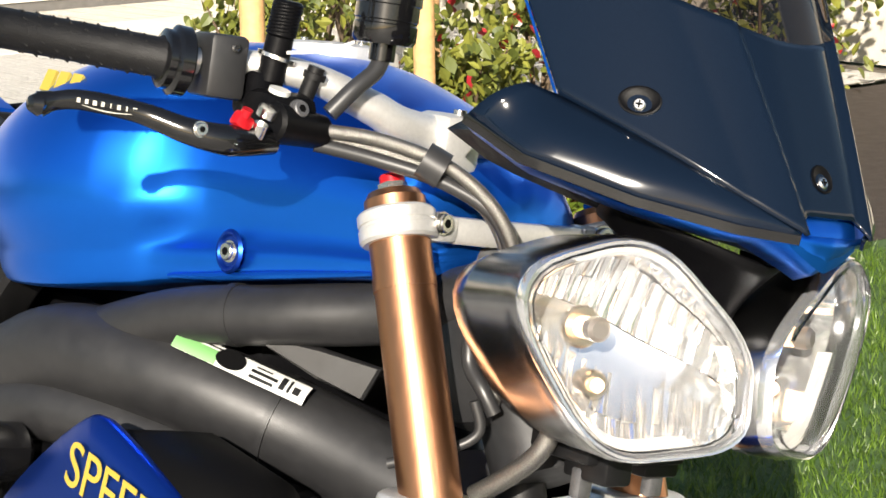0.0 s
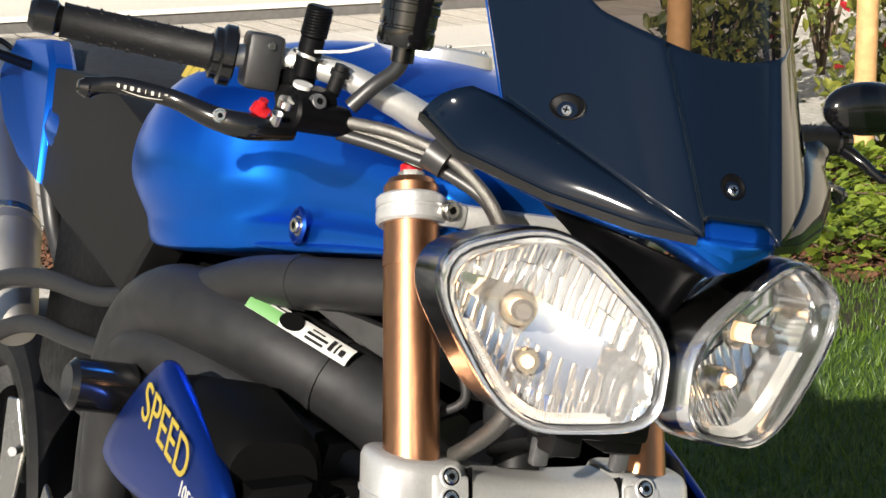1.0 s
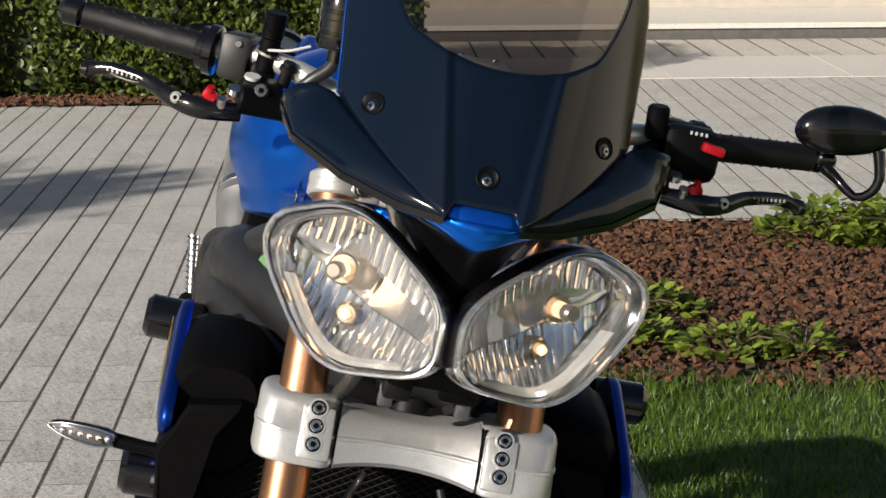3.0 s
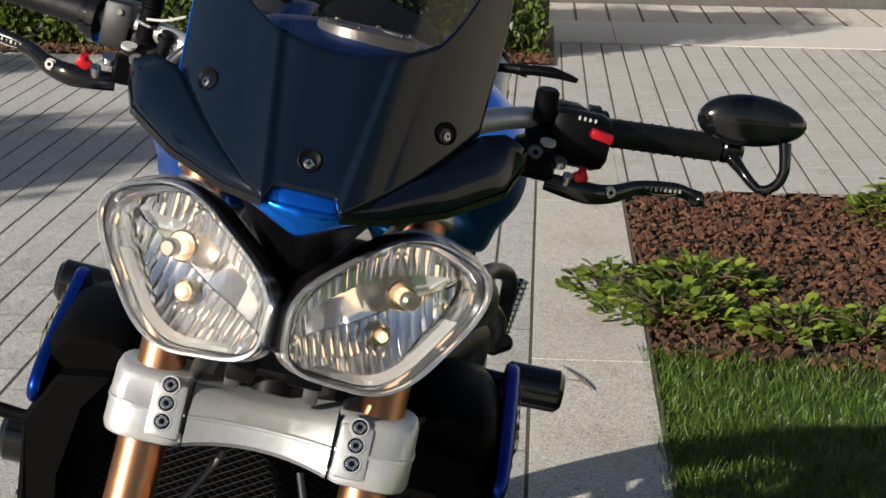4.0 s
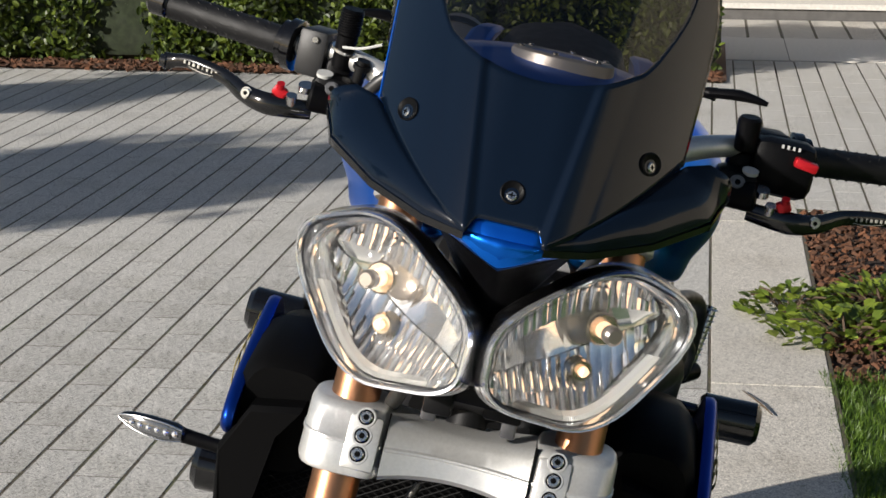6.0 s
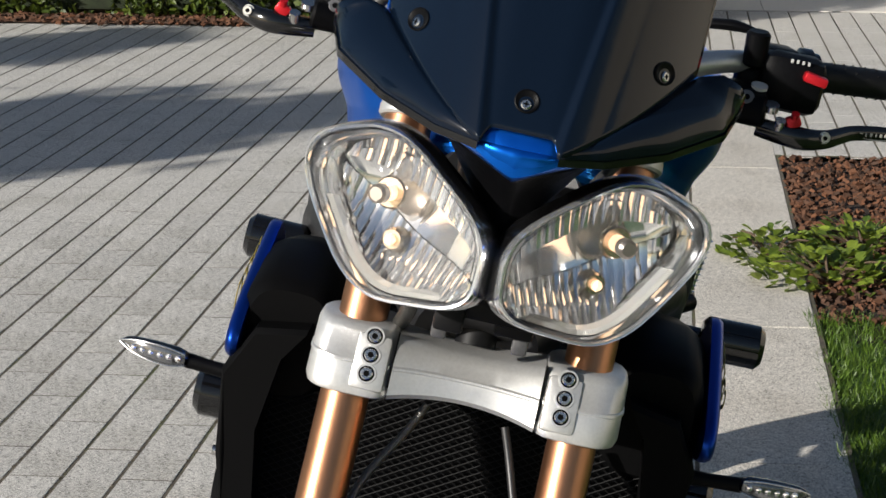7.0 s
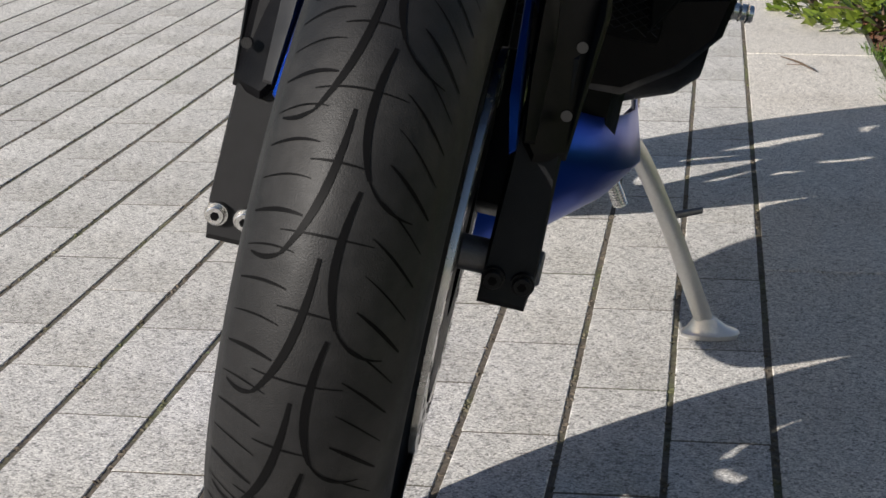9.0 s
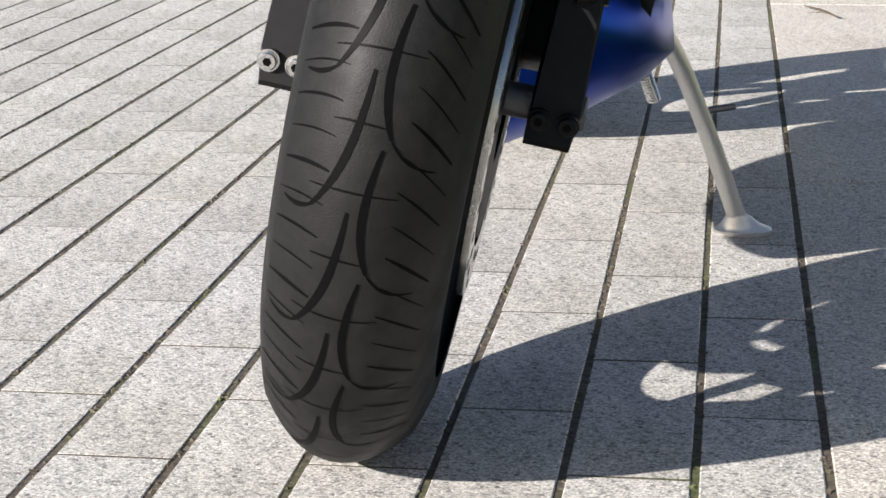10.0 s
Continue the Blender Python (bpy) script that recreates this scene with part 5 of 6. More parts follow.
# tank
def tank_section(y, zl, xl, xw, zw, zt):
    """Half outline: an upright lip, a scooped waist above it at the front, the knee, then the rounded top."""
    def scoop(h):
        """How deep the waist is at a height: it ends behind in a crease that leans forward."""
        k = max(0.0, min(1.0, (0.672 - 0.075 * h - y) / 0.060))
        return k * k * (3 - 2 * k)

    far = max(0.0, min(1.0, (0.67 - y) / 0.13))
    xk = lerp(xw, min(xw, xl - 0.002), far * far * (3 - 2 * far))
    row = ((0.30, xl + 0.006, xl + 0.003), (0.38, lerp(xl, xw, 0.24), xl + 0.0015), (0.45, lerp(xl, xw, 0.36), xl - 0.005), (0.62, lerp(xl, xw, 0.62), xl - 0.008), (0.82, lerp(xl, xw, 0.9), lerp(xl - 0.008, xk, 0.4)))
    half = [(xl - 0.014, zl + 0.002), (xl, zl)] + [(lerp(full, deep, scoop(h)), lerp(zl, zw, h)) for h, full, deep in row] + [(xk, zw + 0.012)]
    half += [(xk * 0.965, lerp(zw, zt, 0.38)), (xk * 0.84, lerp(zw, zt, 0.66)), (xk * 0.60, lerp(zw, zt, 0.88)), (xk * 0.30, lerp(zw, zt, 0.975)), (0, zt)]
    return [Vector((-x, y, z)) for x, z in half] + [Vector((x, y, z)) for x, z in half[-2::-1]]


TANK = [(0.315, 0.988, 0.090, 0.100, 1.025, 1.075), (0.36, 0.985, 0.108, 0.122, 1.035, 1.110), (0.44, 0.972, 0.128, 0.142, 1.038, 1.145), (0.53, 0.954, 0.148, 0.168, 1.036, 1.168), (0.58, 0.945, 0.163, 0.190, 1.032, 1.174), (0.605, 0.940, 0.172, 0.203, 1.030, 1.176),
        (0.62, 0.935, 0.180, 0.212, 1.028, 1.178), (0.65, 0.929, 0.193, 0.226, 1.022, 1.177), (0.70, 0.918, 0.214, 0.246, 1.012, 1.174), (0.78, 0.908, 0.218, 0.252, 0.998, 1.160), (0.86, 0.908, 0.187, 0.226, 0.990, 1.125), (0.92, 0.922, 0.150, 0.190, 0.985, 1.085), (0.96, 0.940, 0.110, 0.150, 0.985, 1.055)]


def tank_at(y):
    """The outline's sizes at a place along the tank."""
    for a, b in zip(TANK, TANK[1:]):
        if y <= b[0]:
            return [lerp(p, q, (y - a[0]) / (b[0] - a[0])) for p, q in zip(a, b)]
    return list(TANK[-1])


stations = [0.315, 0.36, 0.44, 0.50, 0.53] + [0.555 + 0.008 * i for i in range(14)] + [0.70, 0.78, 0.86, 0.92, 0.96]
m = Mesh().rings([tank_section(*tank_at(y)) for y in stations], closed=True)
tank = part("fuel_tank", m, BLUE, bike, "metallic blue sculpted fuel tank", sharp=70)
tank.modifiers.new("smooth", "SUBSURF").levels = 2
tank.modifiers["smooth"].render_levels = 2
for s in (-1, 1):
    c = Vector((s * 0.1475, 0.516, 0.985))
    # ring in the darker blue, painting the shade of the recess
    part("bolt_recess", Mesh().lathe([(0.0, 0.0), (0.0, 0.0135), (s * 0.0026, 0.0155), (s * 0.0030, 0.0175), (s * 0.0004, 0.0200)], c + Vector((s * 0.004, 0, 0)), n=28), BLUE_SHADED, tank)
    bolt(c + Vector((s * 0.004, 0, 0)), (s, -0.1, 0), 0.0080, tank)
seam = Mesh().tube([(-0.1105, 0.365, 0.990), (-0.1315, 0.45, 0.975), (-0.150, 0.53, 0.9605), (-0.167, 0.585, 0.9515)], [0.0020, 0.0040, 0.0044, 0.0020], 8, 6)
sides("tank_seam", seam, BLUE, tank)
lean = Matrix.Rotation(radians(-4), 3, "X")
cap = Mesh().lathe([(-0.004, 0.046), (0.010, 0.047), (0.012, 0.050), (0.012, 0.058), (0.009, 0.062), (-0.004, 0.064)], (0.010, 0.615, 1.1675), axis="z", n=48, turn=lean)
ring = part("filler_cap", cap, SILVER, tank, "silver filler cap ring")
part("cap_lid", Mesh().lathe([(0.0, 0.0475), (0.006, 0.0470), (0.007, 0.030), (0.009, 0.012), (0.009, 0.0)], (0.010, 0.615, 1.1675), axis="z", n=48, turn=lean), DARK, ring, "dark cap lid")
for i in range(6):
    a = radians(60 * i + 20)
    bolt(Vector((0.010, 0.615, 1.1675)) + lean @ Vector((0.054 * math.cos(a), 0.054 * math.sin(a), 0.012)), (0, 0, 1), 0.0035, ring)
for i in range(3):
    part("tank_print", Mesh().slab([(-0.2065 + 0.001 * i, 0.715 + 0.026 * i, 1.098), (-0.2065 + 0.001 * i, 0.732 + 0.026 * i, 1.098), (-0.1965 + 0.001 * i, 0.737 + 0.026 * i, 1.118), (-0.1965 + 0.001 * i, 0.720 + 0.026 * i, 1.118)], (-0.003, 0, 0.002), 0), GOLD, tank, "small gold print")

# seat, side panels, tail
seat = [[Vector((w * math.cos(a), y, z + 0.035 * max(-0.5, math.sin(a)))) for a in (2 * math.pi * k / 20 for k in range(20))] for y, z, w in ((0.93, 1.0, 0.10), (1.0, 0.985, 0.15), (1.15, 0.955, 0.165), (1.3, 0.97, 0.15), (1.42, 1.02, 0.13), (1.70, 1.06, 0.10), (1.75, 1.06, 0.05))]
part("seat", Mesh().rings(seat), SEAT, bike, "black vinyl seat")
sp = [(-0.205, 0.800, 0.920), (-0.213, 0.850, 0.850), (-0.190, 0.930, 0.826), (-0.182, 1.10, 0.842), (-0.176, 1.30, 0.864), (-0.172, 1.412, 0.886), (-0.168, 1.430, 0.960), (-0.162, 1.470, 1.045), (-0.165, 1.20, 1.060), (-0.175, 0.96, 1.02), (-0.20, 0.89, 0.965)]
sides("side_panel", Mesh().slab(sp, (0.05, 0, 0), 0.006), PANEL, bike, "dark grey side panel")
tp = [(-0.177, 1.416, 0.884), (-0.187, 1.500, 0.903), (-0.192, 1.600, 0.940), (-0.182, 1.720, 1.005), (-0.150, 1.760, 1.062), (-0.155, 1.560, 1.078), (-0.166, 1.482, 1.050), (-0.173, 1.440, 0.965)]
sides("tail_panel", Mesh().slab(tp, (0.04, 0, 0), 0.008), BLUE, bike, "blue tail panel with a pointed lower end")
sides("subframe_strut", Mesh().tube([(-0.160, 1.425, 0.890), (-0.148, 1.405, 0.830), (-0.136, 1.360, 0.775), (-0.128, 1.290, 0.700)], 0.0125, 14, 8), FRAME, bike, "black subframe strut")
tail = [[Vector((w * math.copysign(abs(math.cos(a)) ** 0.7, math.cos(a)), y, z + h * math.sin(a))) for a in (2 * math.pi * k / 20 for k in range(20))] for y, z, w, h in ((1.28, 0.965, 0.15, 0.03), (1.40, 0.96, 0.175, 0.075), (1.55, 0.97, 0.165, 0.075), (1.75, 1.01, 0.12, 0.05), (1.88, 1.03, 0.06, 0.02))]
part("tail_unit", Mesh().rings(tail), BLUE, bike, "metallic blue tail unit")
for s in (-1, 1):
    m = Mesh().tube([(s * 0.10, 1.62, 1.02), (s * 0.22, 1.60, 1.045), (s * 0.26, 1.59, 1.05)], [0.008, 0.008, 0.012], 10, 4).tube([(s * 0.25, 1.59, 1.05), (s * 0.30, 1.58, 1.058), (s * 0.345, 1.57, 1.055)], [0.012, 0.014, 0.006], 12, 4, flat=(1, 0.7))
    part("rear_indicator", m, BLACK, bike, "slim black rear indicator")

# frame tubes
sides("frame_tube", Mesh().tube([(-0.045, 0.30, 0.985), (-0.075, 0.38, 0.956), (-0.125, 0.46, 0.938), (-0.163, 0.56, 0.918), (-0.188, 0.66, 0.880)], [0.028, 0.028, 0.027, 0.027, 0.028], 24, 8), FRAME, bike, "satin black upper frame tube")
sides("weld_ring", Mesh().tube([(-0.1415, 0.500, 0.931), (-0.1445, 0.508, 0.9295)], [0.0285, 0.0285], 24, 1), FRAME, bike)
sides("frame_tube", Mesh().tube([(-0.03, 0.36, 0.800), (-0.076, 0.451, 0.828), (-0.143, 0.547, 0.856), (-0.182, 0.63, 0.866), (-0.200, 0.70, 0.860), (-0.207, 0.765, 0.828), (-0.208, 0.805, 0.765), (-0.205, 0.82, 0.68), (-0.195, 0.84, 0.56)], [0.043, 0.044, 0.044, 0.045, 0.045, 0.044, 0.043, 0.042, 0.04], 24, 8), FRAME, bike, "satin black lower frame tube")
sides("frame_tube", Mesh().tube([(-0.05, 0.40, 0.742), (-0.10, 0.48, 0.768), (-0.155, 0.57, 0.796), (-0.195, 0.66, 0.810), (-0.214, 0.73, 0.802), (-0.219, 0.775, 0.766), (-0.217, 0.80, 0.70), (-0.21, 0.81, 0.62)], [0.032, 0.033, 0.034, 0.034, 0.034, 0.033, 0.032, 0.03], 20, 8), FRAME, bike, "satin black inner frame tube")
sides("weld_ring", Mesh().tube([(-0.0965, 0.480, 0.8365), (-0.1000, 0.485, 0.8380)], [0.0462, 0.0462], 28, 1), FRAME, bike)
gus = [(-0.150, 0.480, 0.918), (-0.112, 0.425, 0.916), (-0.070, 0.385, 0.905), (-0.080, 0.392, 0.876), (-0.108, 0.425, 0.888)]
sides("frame_gusset", Mesh().slab(gus, (0.012, 0.010, 0.0), 0.003), FRAME, bike, "black frame gusset")
part("steering_head", Mesh().tube([(0, 0.24, 0.84), (0, 0.34, 1.01)], [0.042, 0.042], 24, 1).box((0, 0.32, 0.93), (0.14, 0.12, 0.12), 0.03), FRAME, bike, "satin black steering head")
low = [(0.05, 0.385, 0.470), (0.284, 0.375, 0.530), (0.278, 0.385, 0.484), (0.245, 0.395, 0.440), (0.190, 0.400, 0.400), (0.060, 0.400, 0.395)]
part("lower_cowl", Mesh().slab(low, (0, 0.13, 0), 0.010), BLACK, bike, "black lower engine cowl")
# added block that stops sun passing between belly pan and rear wheel
part("exhaust_collector", Mesh().box((0.0, 1.12, 0.30), (0.20, 0.34, 0.20), 0.05).box((0.0, 1.10, 0.47), (0.22, 0.26, 0.20), 0.04), DARK, bike, "dark box in front of the rear wheel, added to fill the shadow of the bike")
part("battery_box", Mesh().box((0, 1.16, 0.76), (0.31, 0.46, 0.30), 0.04), BLACK, bike, "black battery box under the seat")
plate = [(-0.176, 1.350, 0.595), (-0.166, 1.322, 0.530), (-0.168, 1.335, 0.440), (-0.176, 1.385, 0.430), (-0.180, 1.385, 0.545), (-0.182, 1.380, 0.590)]
hp = part("heel_guard", Mesh().slab(plate, (0.006, 0, 0), 0.0015), STEEL, bike, "bright alloy heel guard")
for y, z in ((1.30, 0.53), (1.31, 0.45)):
    part("hanger_bolt", Mesh().tube([(-0.168, y + 0.03, z), (-0.182, y, z + 0.004), (-0.190, y - 0.012, z + 0.006)], [0.006, 0.005, 0.0065], 14, 2), GREYMETAL, hp)
for pts, r, mt in (([(-0.060, 0.175, 0.945), (-0.066, 0.168, 0.911), (-0.070, 0.176, 0.880), (-0.074, 0.204, 0.853), (-0.080, 0.235, 0.830)], 0.0085, BRAID), ([(-0.070, 0.276, 0.965), (-0.070, 0.274, 0.933), (-0.068, 0.255, 0.913), (-0.060, 0.246, 0.895)], 0.0065, RUBBER_HOSE),
                   ([(-0.080, 0.250, 0.905), (-0.074, 0.246, 0.880), (-0.090, 0.262, 0.862), (-0.120, 0.300, 0.842)], 0.0045, RUBBER_HOSE)):
    part("front_hose", Mesh().tube(pts, r, 12, 8), mt, bike, "hose looping behind the headlight")
part("airbox", Mesh().box((0, 0.69, 0.855), (0.22, 0.36, 0.17), 0.04).box((0, 0.86, 0.74), (0.27, 0.24, 0.34), 0.04), BLACK, bike, "black airbox between the frame tubes")
ST1, ST2 = Vector((-0.172, 0.540, 0.898)), Vector((-0.107, 0.444, 0.869))
ax = (ST2 - ST1).normalized()
nn = Vector((-0.62, -0.32, 0.72))
nn = (nn - ax * nn.dot(ax)).normalized()
ww = nn.cross(ax).normalized()
base = (ST1 + ST2) / 2 + nn * 0.006


def sticker_piece(t0, t1, w0, w1, lift, curve=True):
    m = Mesh()
    n = 7
    rows = []
    for i in range(n):
        q = lerp(w0, w1, i / (n - 1))
        rows.append([base + ax * (t - 0.5) * 0.132 + ww * q * 0.021 + nn * (lift - 0.010 * q * q * 1.2) for t in (t0, t1)])
    return m.rings(rows, caps=(False, False), closed=False)


stk = part("sticker", sticker_piece(0.0, 1.0, -0.5, 0.5, 0.0012), WHITE, bike, "green and white sticker on the frame tube")
part("green_patch", sticker_piece(0.0, 0.33, -0.5, 0.15, 0.0016), GREEN, stk)
oval = Mesh().add([base + ax * (0.42 - 0.5 + 0.11 * math.cos(a)) * 0.132 + ww * 0.0105 * math.sin(a) + nn * 0.0016 for a in (2 * math.pi * k / 24 for k in range(24))], [tuple(range(24))])
part("oval_print", oval, GROOVE, stk)
for t0, t1, w0, w1 in ((0.58, 0.76, -0.36, -0.22), (0.58, 0.78, -0.10, 0.06), (0.60, 0.72, 0.18, 0.28), (0.80, 0.84, -0.30, 0.34), (0.86, 0.88, -0.30, 0.34), (0.90, 0.95, -0.26, 0.10), (0.02, 0.36, 0.24, 0.34)):
    part("print_bar", sticker_piece(t0, t1, w0, w1, 0.0016), PANEL, stk)

# engine, radiator and covers
eng = Mesh().box((0, 0.62, 0.62), (0.30, 0.34, 0.34), 0.04).box((0, 0.78, 0.46), (0.36, 0.36, 0.26), 0.06).box((0, 0.50, 0.70), (0.26, 0.16, 0.20), 0.04)
engine = part("engine", eng, DARK, bike, "black engine block in shade")
for s in (-1, 1):
    part("engine_cover", Mesh().cyl((s * 0.16, 0.80, 0.48), (s * 0.205, 0.80, 0.48), 0.10, 0.088, n=32, bevel=0.012), DARK, engine)
    part("engine_casing", Mesh().cyl((s * 0.150, 0.66, 0.475), (s * 0.280, 0.66, 0.475), 0.132, 0.100, n=36, bevel=0.024), BLACK, engine, "black rounded engine casing")
    for y, z in ((0.56, 0.70), (0.50, 0.62), (0.66, 0.60)):
        bolt((s * 0.152, y, z), (s, 0, 0), 0.008, engine)
    hd = Mesh()
    for i in range(2):
        hd.tube([(s * (0.05 + 0.06 * i), 0.44, 0.66), (s * (0.06 + 0.06 * i), 0.40, 0.55), (s * (0.05 + 0.05 * i), 0.42, 0.40), (s * 0.05, 0.60, 0.27)], 0.019, 14, 8)
    part("header_pipe", hd, DARK, engine)
core = Mesh().box((0, 0.372, 0.615), (0.43, 0.030, 0.30), 0.006)
rad = part("radiator", core, GROOVE, bike, "black radiator behind a wire mesh guard")
grid = Mesh()
step = 0.0090
for i in range(-40, 41):
    for sgn in (-1, 1):
        pts = []
        for x in (-0.212, 0.212):
            pts.append((x, 0.615 + (x * sgn) * 0.62 + i * step))
        (x0, z0), (x1, z1) = pts
        seg = []
        for t in (j / 38 for j in range(39)):
            x, z = lerp(x0, x1, t), lerp(z0, z1, t)
            if 0.472 < z < 0.758:
                seg.append((x, z))
        if len(seg) > 1:
            a, b = seg[0], seg[-1]
            y = 0.350 if sgn > 0 else 0.352
            grid.tube([(a[0], y, a[1]), (b[0], y, b[1])], [0.0008, 0.0008], 4, 1)
part("mesh_guard", grid, NET, rad, "fine black wire mesh", flat=True)
cw = [(-0.262, 0.30, 0.715), (-0.252, 0.30, 0.62), (-0.234, 0.31, 0.535), (-0.203, 0.33, 0.482), (-0.196, 0.315, 0.515), (-0.205, 0.30, 0.60), (-0.212, 0.295, 0.66), (-0.200, 0.30, 0.745), (-0.178, 0.31, 0.775), (-0.235, 0.31, 0.765)]
for a in sides("radiator_shroud", Mesh().slab(cw, (0.0, 0.11, 0.0), 0.006), GROOVE, bike, "black plastic radiator shroud"):
    s = -1 if min(v.co.x for v in a.data.vertices) < -0.1 else 1
    for y, z in ((0.36, 0.66), (0.36, 0.60)):
        part("clip", Mesh().cyl((s * 0.250, y, z), (s * 0.262, y, z), 0.006, n=12), STEEL, a)
duct = [[Vector((-0.205 + 0.062 * rx * math.copysign(abs(math.cos(a)) ** 0.6, math.cos(a)), y, z + 0.085 * rz * math.copysign(abs(math.sin(a)) ** 0.7, math.sin(a)))) for a in (2 * math.pi * k / 24 for k in range(24))] for y, z, rx, rz in ((0.345, 0.745, 0.75, 0.7), (0.36, 0.745, 0.9, 0.85), (0.47, 0.748, 1.0, 1.0), (0.60, 0.735, 0.95, 0.85), (0.66, 0.72, 0.7, 0.6))]
sides("side_duct", Mesh().rings(duct), GROOVE, bike, "black side duct behind the radiator panel")
POD = [(0.545, 0.830), (0.600, 0.790), (0.655, 0.742), (0.685, 0.705), (0.672, 0.692), (0.60, 0.684), (0.46, 0.694), (0.345, 0.714), (0.297, 0.738), (0.312, 0.766), (0.400, 0.800), (0.480, 0.826), (0.52, 0.838)]
SOFT = [(p.y, p.z) for p in rounded([Vector((0, y, z)) for y, z in POD], 4, 0.5)]
pc = Vector((0, 0.49, 0.75))
rows = []
for sc, x in ((0.985, -0.251), (1.0, -0.256), (0.998, -0.2605), (0.96, -0.2650), (0.75, -0.2690), (0.4, -0.2715), (0.05, -0.272)):
    rows.append([Vector((x, lerp(pc.y, y, sc), lerp(pc.z, z, sc))) for y, z in SOFT])
pods = sides("radiator_panel", Mesh().rings(rows), BLUE_SHADED, bike, "blue painted radiator side panel with yellow lettering", sharp=60)
pods[1].location.x = 0.012
d = Vector((0, -0.235, -0.043)).normalized()
upv = Vector((0, -d.z, d.y))
if upv.z < 0:
    upv = -upv
for s in (-1, 1):
    right = d
    m3 = Matrix(((0, 0, s), (right.y, -right.z * 0 + upv.y, 0), (right.z, upv.z, 0))) if s < 0 else Matrix(((0, 0, 1), (-right.y, upv.y, 0), (-right.z, upv.z, 0)))
    t = m3.to_4x4()
    lettering("SPEED", 0.058, Matrix.Translation((s * 0.2725, 0.468, 0.776)) @ t, GOLD, pods[0] if s < 0 else pods[1])
    lettering("1050", 0.023, Matrix.Translation((s * 0.2718, 0.385, 0.7355)) @ t, WHITE, pods[0] if s < 0 else pods[1])
for s in (-1, 1):
    m = Mesh().cyl((s * 0.18, 0.705, 0.762), (s * 0.26, 0.690, 0.765), 0.012, n=16).cyl((s * 0.262, 0.690, 0.766), (s * 0.340, 0.690, 0.768), 0.028, n=32, bevel=0.007)
    part("frame_slider", m, GLOSS, bike, "black nylon frame slider").location.x = 0.030 if s < 0 else 0.012
    m = Mesh().cyl((s * 0.215, 0.42, 0.647), (s * 0.300, 0.42, 0.646), 0.029, n=32, bevel=0.008)
    part("lower_slider", m, GLOSS, bike, "black nylon lower slider")
    # slim indicator with a clear lens
    m = Mesh().tube([(s * 0.235, 0.365, 0.690), (s * 0.275, 0.366, 0.692), (s * 0.312, 0.368, 0.694)], [0.011, 0.008, 0.009], 14, 5)
    ind = part("indicator", m, BLACK, bike, "slim black indicator with clear lens")
    ind.location.x = 0.0 if s < 0 else 0.012
    m = Mesh().tube([(s * 0.308, 0.368, 0.694), (s * 0.322, 0.368, 0.695), (s * 0.350, 0.372, 0.696), (s * 0.376, 0.378, 0.697), (s * 0.386, 0.381, 0.697)], [0.009, 0.0145, 0.0135, 0.009, 0.003], 16, 5, flat=(1.0, 0.8))
    part("indicator_body", m, GLOSS, ind)
    line = [Vector((s * x, y, z)) for x, y, z in ((0.311, 0.3585, 0.6965), (0.330, 0.3570, 0.6970), (0.352, 0.3600, 0.6975), (0.372, 0.3665, 0.6978), (0.388, 0.3745, 0.6980))]
    tray = Mesh().tube(line, [0.0070, 0.0105, 0.0100, 0.0070, 0.0015], 18, 6, flat=(0.35, 1.0))
    part("indicator_lens", tray, CLEARLED, ind, "clear indicator lens")
    rim = []
    for side in (-1, 1):
        rim.append(Mesh().tube([p + Vector((0, -0.0030, side * r)) for p, r in zip(line, (0.0066, 0.0103, 0.0098, 0.0068, 0.0012))], 0.0011, 8, 6))
    for m in rim:
        part("lens_rim", m, STEEL, ind)
    for i in range(6):
        t = i / 5
        part("led", Mesh().lathe([(-0.0042, 0), (-0.003, 0.0032), (0, 0.0046), (0.003, 0.0032), (0.0042, 0)], (s * lerp(0.318, 0.370, t), lerp(0.3548, 0.3630, t ** 1.6), 0.6972), n=12), REFLECT, ind)

# belly pan, stand, pegs, silencer, rear wheel
HALF = ((0.222, 0.215), (0.240, 0.155), (0.212, 0.112), (0.147, 0.058), (0.072, 0.012))
pan = [[Vector((-x * w, y, zb + z)) for x, z in HALF] + [Vector((0, y, zb))] + [Vector((x * w, y, zb + z)) for x, z in HALF[::-1]] for y, zb, w in ((0.440, 0.172, 0.10), (0.450, 0.158, 0.34), (0.480, 0.146, 0.60), (0.540, 0.134, 0.82), (0.63, 0.128, 0.95), (0.70, 0.124, 1.0), (0.78, 0.124, 1.0), (0.98, 0.138, 0.95))]
bp = part("belly_pan", Mesh().rings(pan, caps=(False, False), closed=False), BLUE_SHADED, bike, "blue belly pan under the engine, darkened in colour for its shade")
bp.modifiers.new("thickness", "SOLIDIFY").thickness = 0.004
part("sump", Mesh().box((0, 0.75, 0.37), (0.40, 0.44, 0.22), 0.05).box((0, 0.76, 0.24), (0.22, 0.34, 0.14), 0.04), BLACK, bike, "black engine sump")
stand = part("side_stand", Mesh().tube([(0.170, 0.785, 0.315), (0.230, 0.815, 0.276), (0.296, 0.862, 0.185), (0.380, 0.928, 0.048)], [0.0145, 0.0125, 0.012, 0.0125], 18, 6), SILVER, bike, "silver side stand folded out on the paving")


